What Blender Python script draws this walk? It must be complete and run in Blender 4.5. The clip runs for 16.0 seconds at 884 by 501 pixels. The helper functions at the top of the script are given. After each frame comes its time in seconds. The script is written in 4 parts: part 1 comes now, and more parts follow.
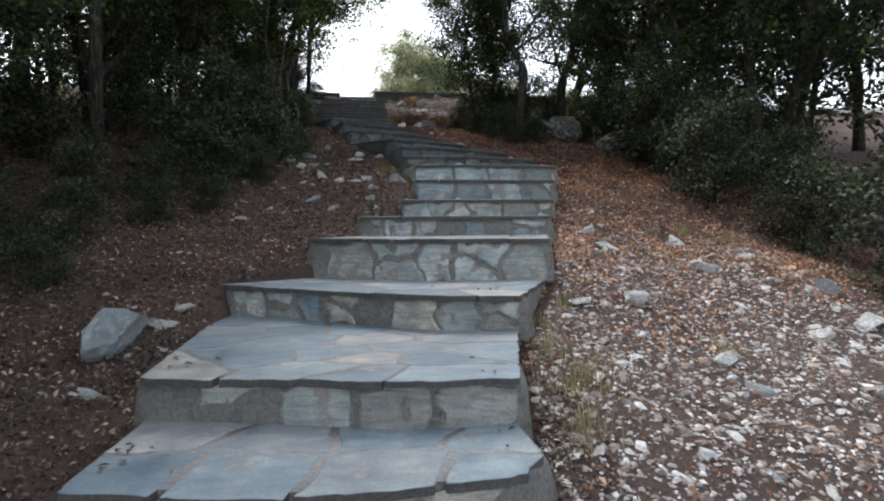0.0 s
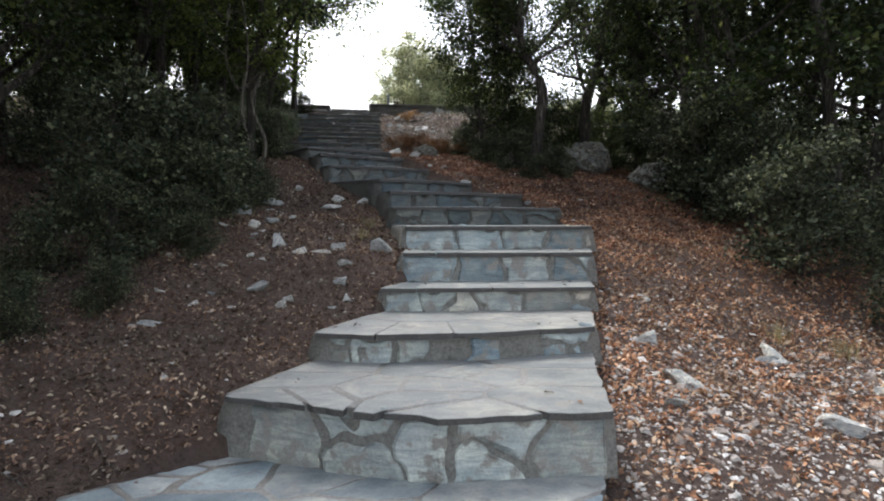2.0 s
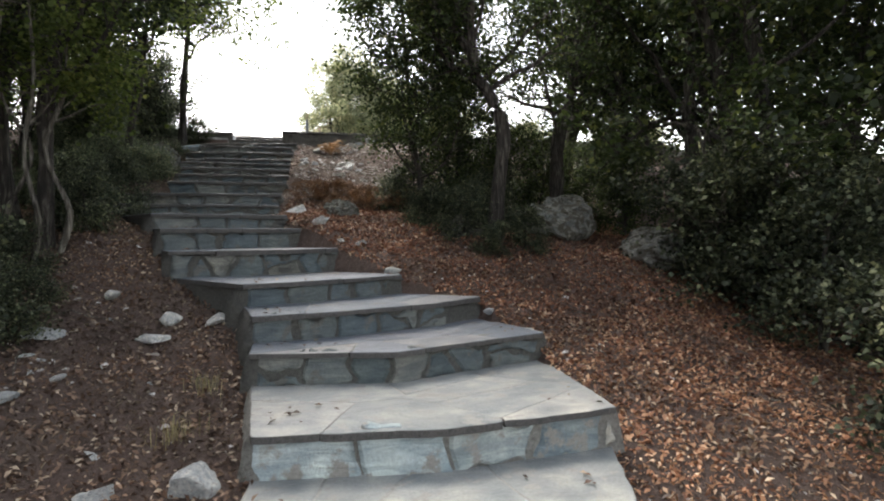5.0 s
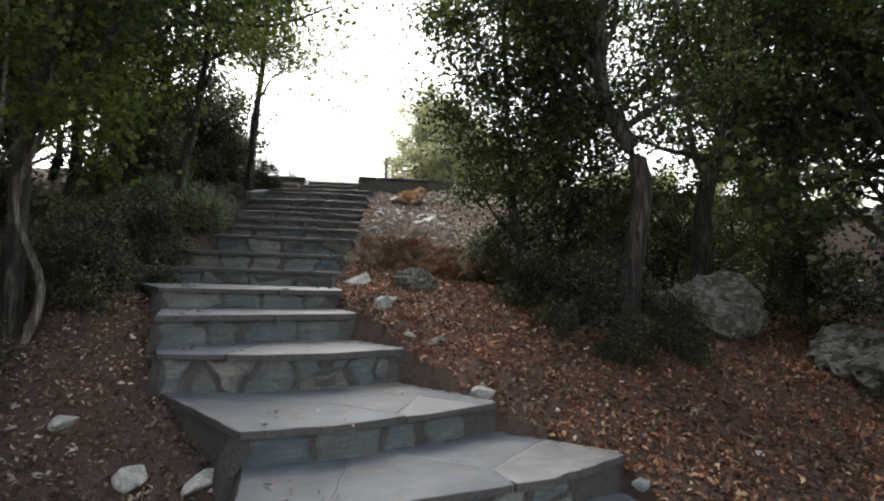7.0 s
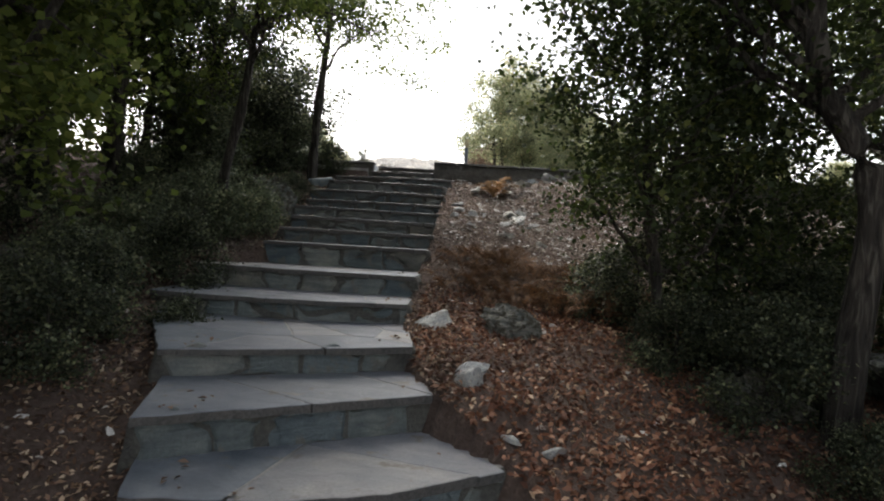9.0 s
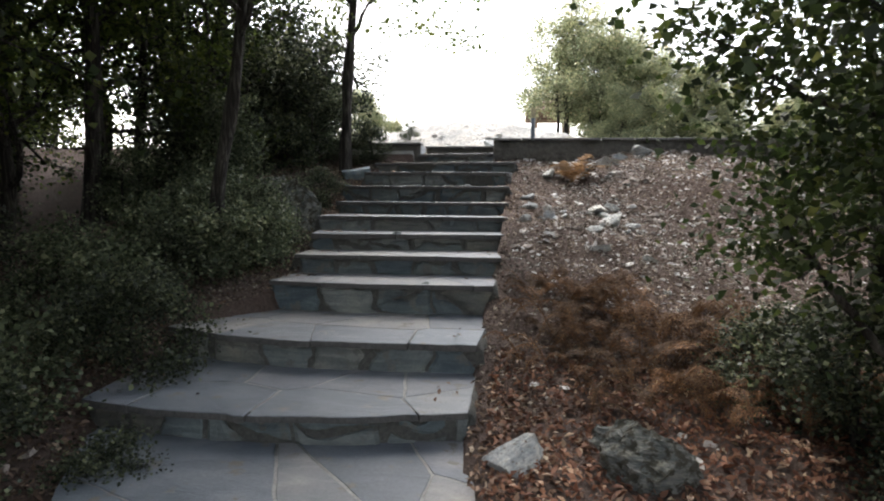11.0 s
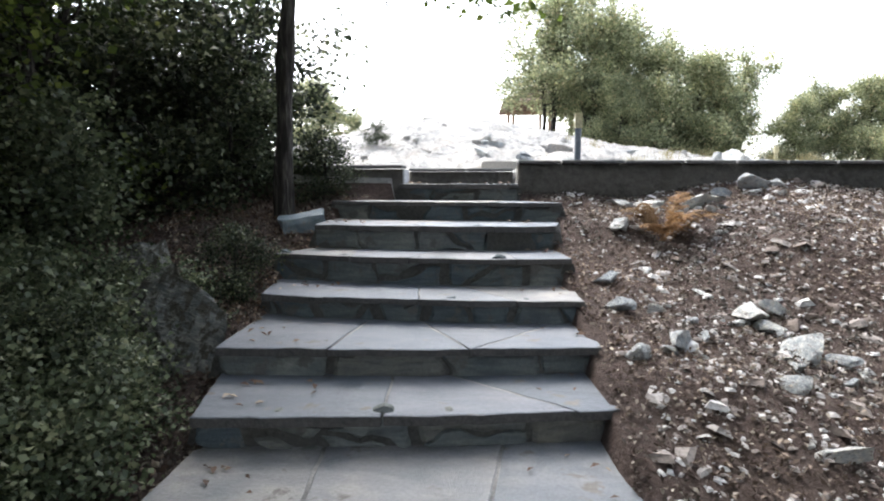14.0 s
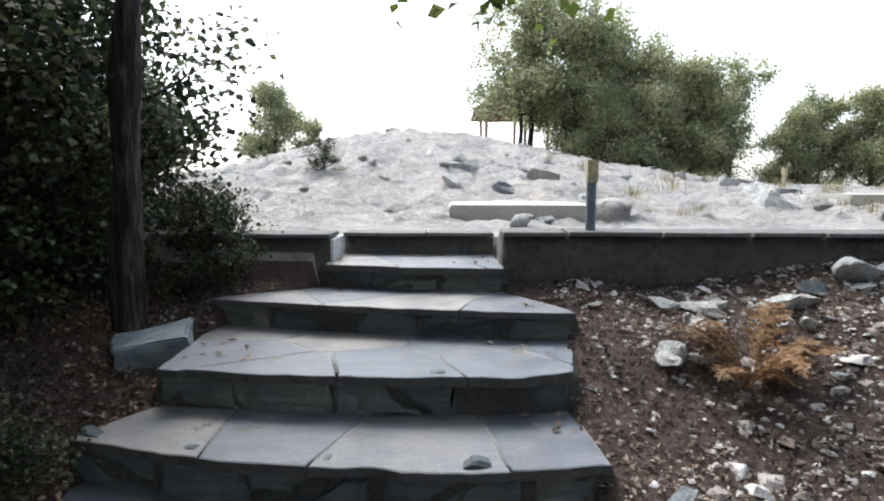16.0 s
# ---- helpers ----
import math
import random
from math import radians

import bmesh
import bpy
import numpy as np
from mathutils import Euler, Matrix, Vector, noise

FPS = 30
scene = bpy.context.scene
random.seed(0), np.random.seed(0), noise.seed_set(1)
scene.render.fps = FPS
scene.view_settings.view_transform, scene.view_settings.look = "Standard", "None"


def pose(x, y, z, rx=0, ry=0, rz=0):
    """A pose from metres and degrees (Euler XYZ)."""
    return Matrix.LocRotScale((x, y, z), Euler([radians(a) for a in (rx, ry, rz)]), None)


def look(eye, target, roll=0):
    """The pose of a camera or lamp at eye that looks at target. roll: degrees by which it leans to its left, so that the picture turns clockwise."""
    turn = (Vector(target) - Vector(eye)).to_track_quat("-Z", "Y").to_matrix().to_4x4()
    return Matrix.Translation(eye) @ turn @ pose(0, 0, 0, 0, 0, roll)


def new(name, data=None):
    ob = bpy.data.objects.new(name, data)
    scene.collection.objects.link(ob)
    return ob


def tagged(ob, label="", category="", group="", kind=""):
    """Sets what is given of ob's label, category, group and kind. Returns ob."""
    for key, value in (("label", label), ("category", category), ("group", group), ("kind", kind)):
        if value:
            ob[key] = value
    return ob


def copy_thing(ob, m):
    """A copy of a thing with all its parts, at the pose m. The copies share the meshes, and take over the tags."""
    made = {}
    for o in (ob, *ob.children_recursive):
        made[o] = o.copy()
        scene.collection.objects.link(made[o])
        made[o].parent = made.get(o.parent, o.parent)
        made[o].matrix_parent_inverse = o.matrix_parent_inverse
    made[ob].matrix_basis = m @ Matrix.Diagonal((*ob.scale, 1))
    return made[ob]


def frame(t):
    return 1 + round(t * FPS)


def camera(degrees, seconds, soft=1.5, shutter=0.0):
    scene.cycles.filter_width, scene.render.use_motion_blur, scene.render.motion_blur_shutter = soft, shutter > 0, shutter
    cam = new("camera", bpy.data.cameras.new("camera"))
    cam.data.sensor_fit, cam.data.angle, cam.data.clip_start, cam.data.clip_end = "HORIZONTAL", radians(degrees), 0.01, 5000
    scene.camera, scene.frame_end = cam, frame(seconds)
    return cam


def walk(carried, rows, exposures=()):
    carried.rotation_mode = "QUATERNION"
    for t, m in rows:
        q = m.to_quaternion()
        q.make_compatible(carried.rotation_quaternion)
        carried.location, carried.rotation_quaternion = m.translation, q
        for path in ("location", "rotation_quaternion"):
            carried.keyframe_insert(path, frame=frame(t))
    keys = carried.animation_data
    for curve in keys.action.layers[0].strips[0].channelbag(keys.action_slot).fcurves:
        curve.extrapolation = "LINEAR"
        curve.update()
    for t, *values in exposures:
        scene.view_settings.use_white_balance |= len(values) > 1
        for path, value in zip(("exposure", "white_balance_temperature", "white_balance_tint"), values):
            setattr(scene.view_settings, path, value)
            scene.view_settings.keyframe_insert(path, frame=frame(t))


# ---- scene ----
cam = camera(72.6, 16.0, soft=2.0)
PATH = [
    (0, (0.107, -1.685, 1.984), (0.398, 0.292, 1.885), -0.3),
    (0.5, (0.273, -1.098, 2.094), (0.547, 0.88, 1.994), -0.4),
    (1, (0.303, -0.611, 2.26), (0.575, 1.368, 2.165), -0.0),
    (1.5, (0.372, -0.23, 2.477), (0.647, 1.749, 2.384), -0.0),
    (2, (0.434, 0.159, 2.716), (0.711, 2.137, 2.613), 0.1),
    (2.5, (0.489, 0.615, 2.812), (0.79, 2.59, 2.703), 0.0),
    (3, (0.655, 1.049, 2.948), (1.001, 3.015, 2.841), -0.3),
    (3.5, (0.796, 1.473, 3.119), (1.159, 3.436, 3.011), -0.1),
    (4, (0.858, 1.943, 3.246), (1.287, 3.893, 3.127), -0.1),
    (4.2, (0.92, 2.135, 3.334), (1.365, 4.081, 3.22), -0.4),
    (6.3, (1.228, 3.913, 3.746), (1.61, 5.875, 3.816), 1.9),
    (6.5, (1.255, 4.094, 3.82), (1.572, 6.067, 3.903), 2.0),
    (7, (1.264, 4.524, 3.861), (1.445, 6.514, 3.941), 2.0),
    (7.5, (1.237, 4.859, 4.008), (1.362, 6.854, 4.076), 2.3),
    (8, (1.264, 5.208, 4.113), (1.34, 7.207, 4.121), 2.6),
    (8.5, (1.2, 5.544, 4.149), (1.228, 7.544, 4.159), 3.2),
    (9, (1.146, 5.895, 4.292), (1.095, 7.894, 4.268), 3.5),
    (9.2, (1.149, 6.048, 4.27), (1.091, 8.046, 4.216), 3.6),
    (11.3, (0.939, 7.742, 4.833), (0.678, 9.715, 4.641), 0.4),
    (11.5, (0.817, 7.885, 4.842), (0.56, 9.858, 4.639), 0.7),
    (12, (0.62, 8.293, 5.038), (0.368, 10.265, 4.824), 0.2),
    (12.5, (0.496, 8.83, 5.082), (0.247, 10.802, 4.853), 0.2),
    (13, (0.4, 9.263, 5.2), (0.154, 11.235, 4.976), 0.2),
    (13.5, (0.326, 9.658, 5.333), (0.108, 11.633, 5.112), 0.2),
    (14, (0.389, 10.167, 5.318), (0.279, 12.152, 5.099), 0.1),
    (14.5, (0.407, 10.613, 5.459), (0.343, 12.6, 5.24), 0.2),
    (15, (0.366, 11.042, 5.532), (0.326, 13.032, 5.335), 0.2),
    (15.5, (0.425, 11.451, 5.578), (0.398, 13.44, 5.362), -0.1),
    (16, (0.432, 11.831, 5.745), (0.415, 13.819, 5.526), 0.2),
]
walk(cam, [(t, look(eye, target, roll)) for t, eye, target, roll in PATH], [(0.0, 1.7, 6450, 10), (2.5, 2.05, 6700, 10), (4.0, 2.25, 6900, 10), (6.5, 2.25, 7100, 10), (7.5, 2.05, 7100, 10), (9.0, 1.7, 7100, 10), (11.5, 2.3, 6750, 10), (12.5, 2.45, 6600, 10), (14.0, 2.35, 6450, 10), (16.0, 1.72, 6350, 10)])

# ---- light ----
world = bpy.data.worlds.new("overcast_sky")
scene.world = world
world.use_nodes = True
wn = world.node_tree
sky = wn.nodes.new("ShaderNodeTexSky")
sky.sky_type, sky.sun_disc = "NISHITA", False
sky.sun_elevation, sky.sun_rotation = radians(54), radians(-28)
sky.air_density, sky.dust_density, sky.ozone_density = 1.0, 2.0, 1.0
grey = wn.nodes.new("ShaderNodeRGBToBW")
cloud = wn.nodes.new("ShaderNodeMix")
cloud.data_type = "RGBA"
cloud.inputs[0].default_value = 0.7
wn.links.new(sky.outputs[0], grey.inputs[0])
wn.links.new(sky.outputs[0], cloud.inputs[6])
wn.links.new(grey.outputs[0], cloud.inputs[7])
wn.links.new(cloud.outputs[2], wn.nodes["Background"].inputs[0])
wn.nodes["Background"].inputs[1].default_value = 0.15
sun = new("sun", bpy.data.lights.new("sun", "SUN"))
sun.data.energy, sun.data.angle, sun.data.color = 1.0, radians(34), (1.0, 0.97, 0.93)
SUN_AZ, SUN_EL = radians(-28), radians(54)
sun.matrix_world = look((0, 0, 30), (-30 * math.sin(SUN_AZ) * math.cos(SUN_EL), -30 * math.cos(SUN_AZ) * math.cos(SUN_EL), 30 - 30 * math.sin(SUN_EL)))

# ---- materials ----


def nodes_of(name):
    m = bpy.data.materials.new(name)
    m.use_nodes = True
    t = m.node_tree
    return m, t, t.nodes["Principled BSDF"]


def ramp(t, stops, fac):
    r = t.nodes.new("ShaderNodeValToRGB")
    e = r.color_ramp.elements
    while len(e) < len(stops):
        e.new(0.5)
    for el, (p, c) in zip(e, stops):
        el.position, el.color = p, (*c, 1)
    t.links.new(fac, r.inputs[0])
    return r.outputs[0]


def noise_node(t, scale, detail=5, rough=0.6, space="Object"):
    c = t.nodes.new("ShaderNodeTexCoord")
    n = t.nodes.new("ShaderNodeTexNoise")
    n.inputs["Scale"].default_value, n.inputs["Detail"].default_value, n.inputs["Roughness"].default_value = scale, detail, rough
    t.links.new(c.outputs[space], n.inputs["Vector"])
    return n.outputs["Fac"]


def mix(t, a, b, fac, blend="MIX"):
    n = t.nodes.new("ShaderNodeMix")
    n.data_type, n.blend_type = "RGBA", blend
    for sock, v in ((n.inputs[0], fac), (n.inputs[6], a), (n.inputs[7], b)):
        if isinstance(v, (int, float)):
            sock.default_value = v
        elif isinstance(v, tuple):
            sock.default_value = (*v, 1)
        else:
            t.links.new(v, sock)
    return n.outputs[2]


def bump(t, bsdf, fac, strength, distance):
    b = t.nodes.new("ShaderNodeBump")
    b.inputs["Strength"].default_value, b.inputs["Distance"].default_value = strength, distance
    t.links.new(fac, b.inputs["Height"])
    t.links.new(b.outputs[0], bsdf.inputs["Normal"])


def surface(name, stops, scale=6, rough=0.8, fine=60, relief=0.01, stain=(0.1, 0.09, 0.08), stain_amount=0.4, by="noise", strength=0.7):
    """Two scales of colour noise and a relief; by: noise, object (Random of each piece) or island."""
    m, t, b = nodes_of(name)
    big, small = noise_node(t, scale), noise_node(t, fine, 6, 0.7)
    if by == "object":
        key = t.nodes.new("ShaderNodeObjectInfo").outputs["Random"]
    elif by == "island":
        key = t.nodes.new("ShaderNodeNewGeometry").outputs["Random Per Island"]
    else:
        key = big
    col = ramp(t, stops, key)
    soft = ramp(t, [(0.42, (0, 0, 0)), (0.68, (1, 1, 1))], big)
    scaled = mix(t, (0, 0, 0), soft, stain_amount)
    col = mix(t, col, stain, scaled)
    grain = ramp(t, [(0.3, (0.5, 0.5, 0.5)), (0.7, (1.32, 1.32, 1.32))], small)
    col = mix(t, col, grain, 0.8, "MULTIPLY")
    t.links.new(col, b.inputs["Base Color"])
    b.inputs["Roughness"].default_value = rough
    bump(t, b, small, strength, relief)
    return m


def leafy(name, stops, through_light=0.35, rough=0.5):
    m, t, b = nodes_of(name)
    key = t.nodes.new("ShaderNodeNewGeometry").outputs["Random Per Island"]
    col = ramp(t, stops, key)
    patch = ramp(t, [(0.35, (0.55, 0.6, 0.55)), (0.65, (1.25, 1.2, 1.0))], noise_node(t, 1.6, 2))
    col = mix(t, col, patch, 1.0, "MULTIPLY")
    t.links.new(col, b.inputs["Base Color"])
    b.inputs["Roughness"].default_value = rough
    tr = t.nodes.new("ShaderNodeBsdfTranslucent")
    t.links.new(col, tr.inputs[0])
    ms = t.nodes.new("ShaderNodeMixShader")
    ms.inputs[0].default_value = through_light
    t.links.new(b.outputs[0], ms.inputs[1])
    t.links.new(tr.outputs[0], ms.inputs[2])
    t.links.new(ms.outputs[0], t.nodes["Material Output"].inputs[0])
    return m


def laid_stone(name, stops, smear, smear_at=0.56, rough=0.55, vein=0.35, relief=0.012, tint=0.5):
    """Each piece has its own tint, clouded by veins and smeared with cement."""
    m, t, b = nodes_of(name)
    key = t.nodes.new("ShaderNodeObjectInfo").outputs["Random"]
    col = ramp(t, stops, key)
    vary = noise_node(t, 5.5, 4, 0.55)
    cloud_col = ramp(t, [(0.32, (0.62, 0.68, 0.72)), (0.5, (1.0, 1.0, 1.0)), (0.68, (1.4, 1.34, 1.24))], vary)
    col = mix(t, col, cloud_col, tint * 1.6 if tint < 0.6 else 1.0, "MULTIPLY")
    w = t.nodes.new("ShaderNodeTexNoise")
    c = t.nodes.new("ShaderNodeTexCoord")
    mp = t.nodes.new("ShaderNodeMapping")
    mp.inputs["Scale"].default_value = (4, 9, 26)
    mp.inputs["Rotation"].default_value = (0.2, 0.35, 0.5)
    w.inputs["Scale"].default_value, w.inputs["Detail"].default_value, w.inputs["Distortion"].default_value = 1.0, 5, 1.2
    t.links.new(c.outputs["Object"], mp.inputs[0])
    t.links.new(mp.outputs[0], w.inputs["Vector"])
    streak = ramp(t, [(0.36, (0.55, 0.58, 0.6)), (0.62, (1.2, 1.18, 1.12))], w.outputs["Fac"])
    col = mix(t, col, streak, vein, "MULTIPLY")
    mask = ramp(t, [(smear_at, (0, 0, 0)), (smear_at + 0.07, (1, 1, 1))], noise_node(t, 8.5, 6, 0.62))
    col = mix(t, col, smear, mask)
    fine = noise_node(t, 70, 5, 0.7)
    col = mix(t, col, ramp(t, [(0.3, (0.7, 0.7, 0.7)), (0.7, (1.2, 1.2, 1.2))], fine), 0.7, "MULTIPLY")
    t.links.new(col, b.inputs["Base Color"])
    rg = ramp(t, [(0.35, (rough - 0.12,) * 3), (0.65, (rough + 0.16,) * 3)], vary)
    t.links.new(rg, b.inputs["Roughness"])
    both = mix(t, w.outputs["Fac"], fine, 0.4)
    bump(t, b, both, 0.7, relief)
    return m


M_SLAB = laid_stone("slate_slab", [(0, (0.185, 0.24, 0.28)), (0.2, (0.25, 0.305, 0.335)), (0.4, (0.34, 0.36, 0.36)), (0.58, (0.205, 0.265, 0.31)), (0.78, (0.30, 0.365, 0.40)), (0.93, (0.40, 0.41, 0.40)), (1, (0.40, 0.385, 0.36))], (0.29, 0.295, 0.29), 0.57, 0.55)
M_SLAB_GREY = laid_stone("weathered_grey_slab", [(0, (0.22, 0.24, 0.245)), (0.25, (0.31, 0.32, 0.315)), (0.5, (0.26, 0.28, 0.285)), (0.75, (0.36, 0.36, 0.345)), (1, (0.30, 0.32, 0.32))], (0.29, 0.285, 0.27), 0.55, 0.55)
# slab sides, far darker than the tops, drawing a line under each nosing
M_EDGE = surface("dark_slate_edge", [(0.3, (0.055, 0.055, 0.055)), (0.7, (0.12, 0.115, 0.11))], 20, 0.9, 80, 0.006, (0.05, 0.045, 0.04), 0.4)
M_RISER = laid_stone("riser_stone", [(0, (0.20, 0.25, 0.28)), (0.18, (0.40, 0.45, 0.45)), (0.34, (0.26, 0.265, 0.25)), (0.48, (0.48, 0.53, 0.525)), (0.62, (0.24, 0.31, 0.36)), (0.76, (0.43, 0.505, 0.53)), (0.9, (0.50, 0.495, 0.455)), (1, (0.46, 0.40, 0.33))], (0.29, 0.28, 0.255), 0.52, 0.75, 0.6, 0.03, 0.5)
M_BED = surface("weathered_mortar", [(0.3, (0.20, 0.195, 0.18)), (0.5, (0.30, 0.295, 0.275)), (0.7, (0.42, 0.415, 0.39))], 9, 0.9, 50, 0.03, (0.16, 0.155, 0.135), 0.45, strength=1.0)
# upper flight: darker slab, riser and mortar copies, its shade put into the colour
M_RISER_SHADED = laid_stone("shaded_riser_stone", [(0, (0.08, 0.105, 0.115)), (0.3, (0.155, 0.175, 0.175)), (0.5, (0.09, 0.12, 0.14)), (0.7, (0.13, 0.15, 0.15)), (0.88, (0.20, 0.215, 0.21)), (1, (0.15, 0.145, 0.125))], (0.125, 0.125, 0.115), 0.55, 0.72, 0.6, 0.03, 0.5)
M_BED_SHADED = surface("shaded_mortar", [(0.3, (0.085, 0.085, 0.08)), (0.7, (0.16, 0.16, 0.15))], 9, 0.9, 50, 0.03, (0.07, 0.065, 0.05), 0.5, strength=1.0)
M_SLAB_SHADED = laid_stone("shaded_slate_slab", [(0, (0.12, 0.14, 0.17)), (0.3, (0.19, 0.20, 0.23)), (0.55, (0.14, 0.165, 0.20)), (0.8, (0.24, 0.24, 0.25)), (1, (0.28, 0.27, 0.26))], (0.17, 0.155, 0.14), 0.60, 0.5)
M_MORTAR = surface("old_cement", [(0.3, (0.29, 0.285, 0.27)), (0.7, (0.40, 0.395, 0.38))], 7, 0.65, 60, 0.012, (0.20, 0.18, 0.155), 0.4)
M_WALL = surface("wall_cement", [(0.3, (0.085, 0.08, 0.07)), (0.7, (0.19, 0.175, 0.155))], 3, 0.95, 24, 0.04, (0.06, 0.055, 0.045), 0.65, strength=1.0)
M_COPING = surface("dark_slate_coping", [(0, (0.10, 0.105, 0.11)), (1, (0.20, 0.20, 0.195))], 5, 0.75, 45, 0.006, (0.12, 0.10, 0.085), 0.5, "object")
M_CONC = surface("pale_concrete", [(0.3, (0.42, 0.40, 0.36)), (0.7, (0.58, 0.56, 0.52))], 3, 0.9, 60, 0.006, (0.3, 0.27, 0.22), 0.4)
M_SOIL = surface("leaf_litter_soil", [(0.25, (0.065, 0.045, 0.038)), (0.5, (0.135, 0.092, 0.077)), (0.75, (0.225, 0.165, 0.14))], 2.2, 0.95, 38, 0.05, (0.05, 0.035, 0.025), 0.5, strength=1.0)
M_LIME = surface("limestone_ground", [(0.3, (0.17, 0.165, 0.155)), (0.42, (0.47, 0.465, 0.45)), (0.7, (0.70, 0.695, 0.68))], 2.4, 0.9, 14, 0.09, (0.42, 0.34, 0.24), 0.45, strength=1.0)
M_ROCK = laid_stone("white_limestone", [(0, (0.34, 0.37, 0.40)), (0.3, (0.52, 0.54, 0.55)), (0.65, (0.66, 0.67, 0.66)), (1, (0.76, 0.74, 0.70))], (0.24, 0.19, 0.155), 0.585, 0.85, 0.55, 0.05, 0.5)
M_BOULDER = laid_stone("mossy_limestone", [(0, (0.13, 0.13, 0.12)), (0.5, (0.19, 0.195, 0.185)), (1, (0.25, 0.255, 0.245))], (0.07, 0.066, 0.05), 0.48, 0.9, 0.9, 0.06, 0.5)
M_CHIP = surface("limestone_chips", [(0, (0.18, 0.14, 0.12)), (0.4, (0.36, 0.32, 0.295)), (0.75, (0.57, 0.555, 0.54)), (1, (0.80, 0.80, 0.79))], 10, 0.9, 60, 0.004, (0.3, 0.25, 0.2), 0.3, "island")


def bark(name, dark, mid, pale):
    m, t, b = nodes_of(name)
    c = t.nodes.new("ShaderNodeTexCoord")
    mp = t.nodes.new("ShaderNodeMapping")
    mp.inputs["Scale"].default_value = (22, 22, 3.2)
    n = t.nodes.new("ShaderNodeTexNoise")
    n.inputs["Scale"].default_value, n.inputs["Detail"].default_value, n.inputs["Distortion"].default_value = 1.6, 6, 0.8
    t.links.new(c.outputs["Object"], mp.inputs[0])
    t.links.new(mp.outputs[0], n.inputs["Vector"])
    col = ramp(t, [(0.36, dark), (0.52, mid), (0.66, pale)], n.outputs["Fac"])
    col = mix(t, col, ramp(t, [(0.4, (0.6, 0.6, 0.58)), (0.65, (1.3, 1.28, 1.2))], noise_node(t, 2.5, 3)), 0.9, "MULTIPLY")
    t.links.new(col, b.inputs["Base Color"])
    b.inputs["Roughness"].default_value = 0.95
    bump(t, b, n.outputs["Fac"], 1.0, 0.04)
    return m


M_BARK = bark("grey_bark", (0.016, 0.013, 0.011), (0.042, 0.036, 0.031), (0.105, 0.097, 0.085))
M_DEADWOOD = bark("bleached_deadwood", (0.05, 0.043, 0.036), (0.11, 0.10, 0.086), (0.24, 0.225, 0.20))
M_LEAF = leafy("oak_leaf", [(0, (0.017, 0.028, 0.011)), (0.5, (0.034, 0.054, 0.018)), (0.85, (0.068, 0.098, 0.03)), (1, (0.14, 0.155, 0.055))], 0.46, 0.62)
# lighter copy of oak_leaf; light falling through the crowns put into the colour
M_BACKLIT = leafy("backlit_oak_leaf", [(0, (0.05, 0.075, 0.018)), (0.5, (0.10, 0.14, 0.035)), (0.85, (0.16, 0.20, 0.055)), (1, (0.22, 0.24, 0.08))], 0.6, 0.6)
M_SHRUB = leafy("grey_green_leaf", [(0, (0.016, 0.026, 0.014)), (0.45, (0.036, 0.05, 0.028)), (0.8, (0.095, 0.115, 0.068)), (1, (0.23, 0.25, 0.16))], 0.3, 0.6)
M_PALE = leafy("pale_grey_green_leaf", [(0, (0.05, 0.07, 0.04)), (0.45, (0.11, 0.14, 0.085)), (0.8, (0.20, 0.235, 0.15)), (1, (0.34, 0.36, 0.25))], 0.35, 0.55)
# far paler than plain foliage: the bright terrace light is put into the colour
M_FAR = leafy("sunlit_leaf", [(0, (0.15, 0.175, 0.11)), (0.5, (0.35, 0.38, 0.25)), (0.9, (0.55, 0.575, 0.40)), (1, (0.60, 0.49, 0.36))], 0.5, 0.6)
M_LITTER = leafy("dry_leaf", [(0, (0.075, 0.042, 0.033)), (0.5, (0.17, 0.105, 0.083)), (0.82, (0.30, 0.205, 0.17)), (1, (0.56, 0.46, 0.40))], 0.1, 0.8)
M_RUSTY = leafy("rusty_leaf", [(0, (0.20, 0.09, 0.06)), (0.45, (0.40, 0.205, 0.135)), (0.8, (0.56, 0.34, 0.24)), (1, (0.72, 0.56, 0.46))], 0.1, 0.8)
M_GREY_LITTER = leafy("grey_brown_leaf", [(0, (0.06, 0.043, 0.038)), (0.5, (0.14, 0.102, 0.092)), (0.82, (0.27, 0.21, 0.19)), (1, (0.52, 0.46, 0.43))], 0.1, 0.8)
# redder than rusty_leaf, with some of the bank's deep shade put into colour
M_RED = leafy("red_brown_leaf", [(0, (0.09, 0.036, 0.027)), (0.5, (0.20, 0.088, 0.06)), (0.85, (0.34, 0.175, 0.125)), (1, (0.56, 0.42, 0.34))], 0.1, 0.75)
M_FERN = leafy("dead_fern", [(0, (0.032, 0.017, 0.011)), (0.5, (0.095, 0.047, 0.025)), (0.85, (0.20, 0.098, 0.046)), (1, (0.30, 0.18, 0.088))], 0.25, 0.85)
M_TAN_FERN = leafy("tan_fern", [(0, (0.13, 0.065, 0.035)), (0.5, (0.30, 0.17, 0.09)), (1, (0.46, 0.30, 0.18))], 0.3, 0.85)
M_GRASS = leafy("dry_grass", [(0, (0.24, 0.20, 0.10)), (1, (0.50, 0.44, 0.28))], 0.3, 0.8)
M_TILE = surface("brown_roof_tile", [(0.3, (0.13, 0.085, 0.065)), (0.7, (0.24, 0.15, 0.11))], 6, 0.9, 40, 0.01)
M_WOOD = surface("stained_wood", [(0.3, (0.22, 0.13, 0.08)), (0.7, (0.36, 0.23, 0.15))], 6, 0.7, 50, 0.003)
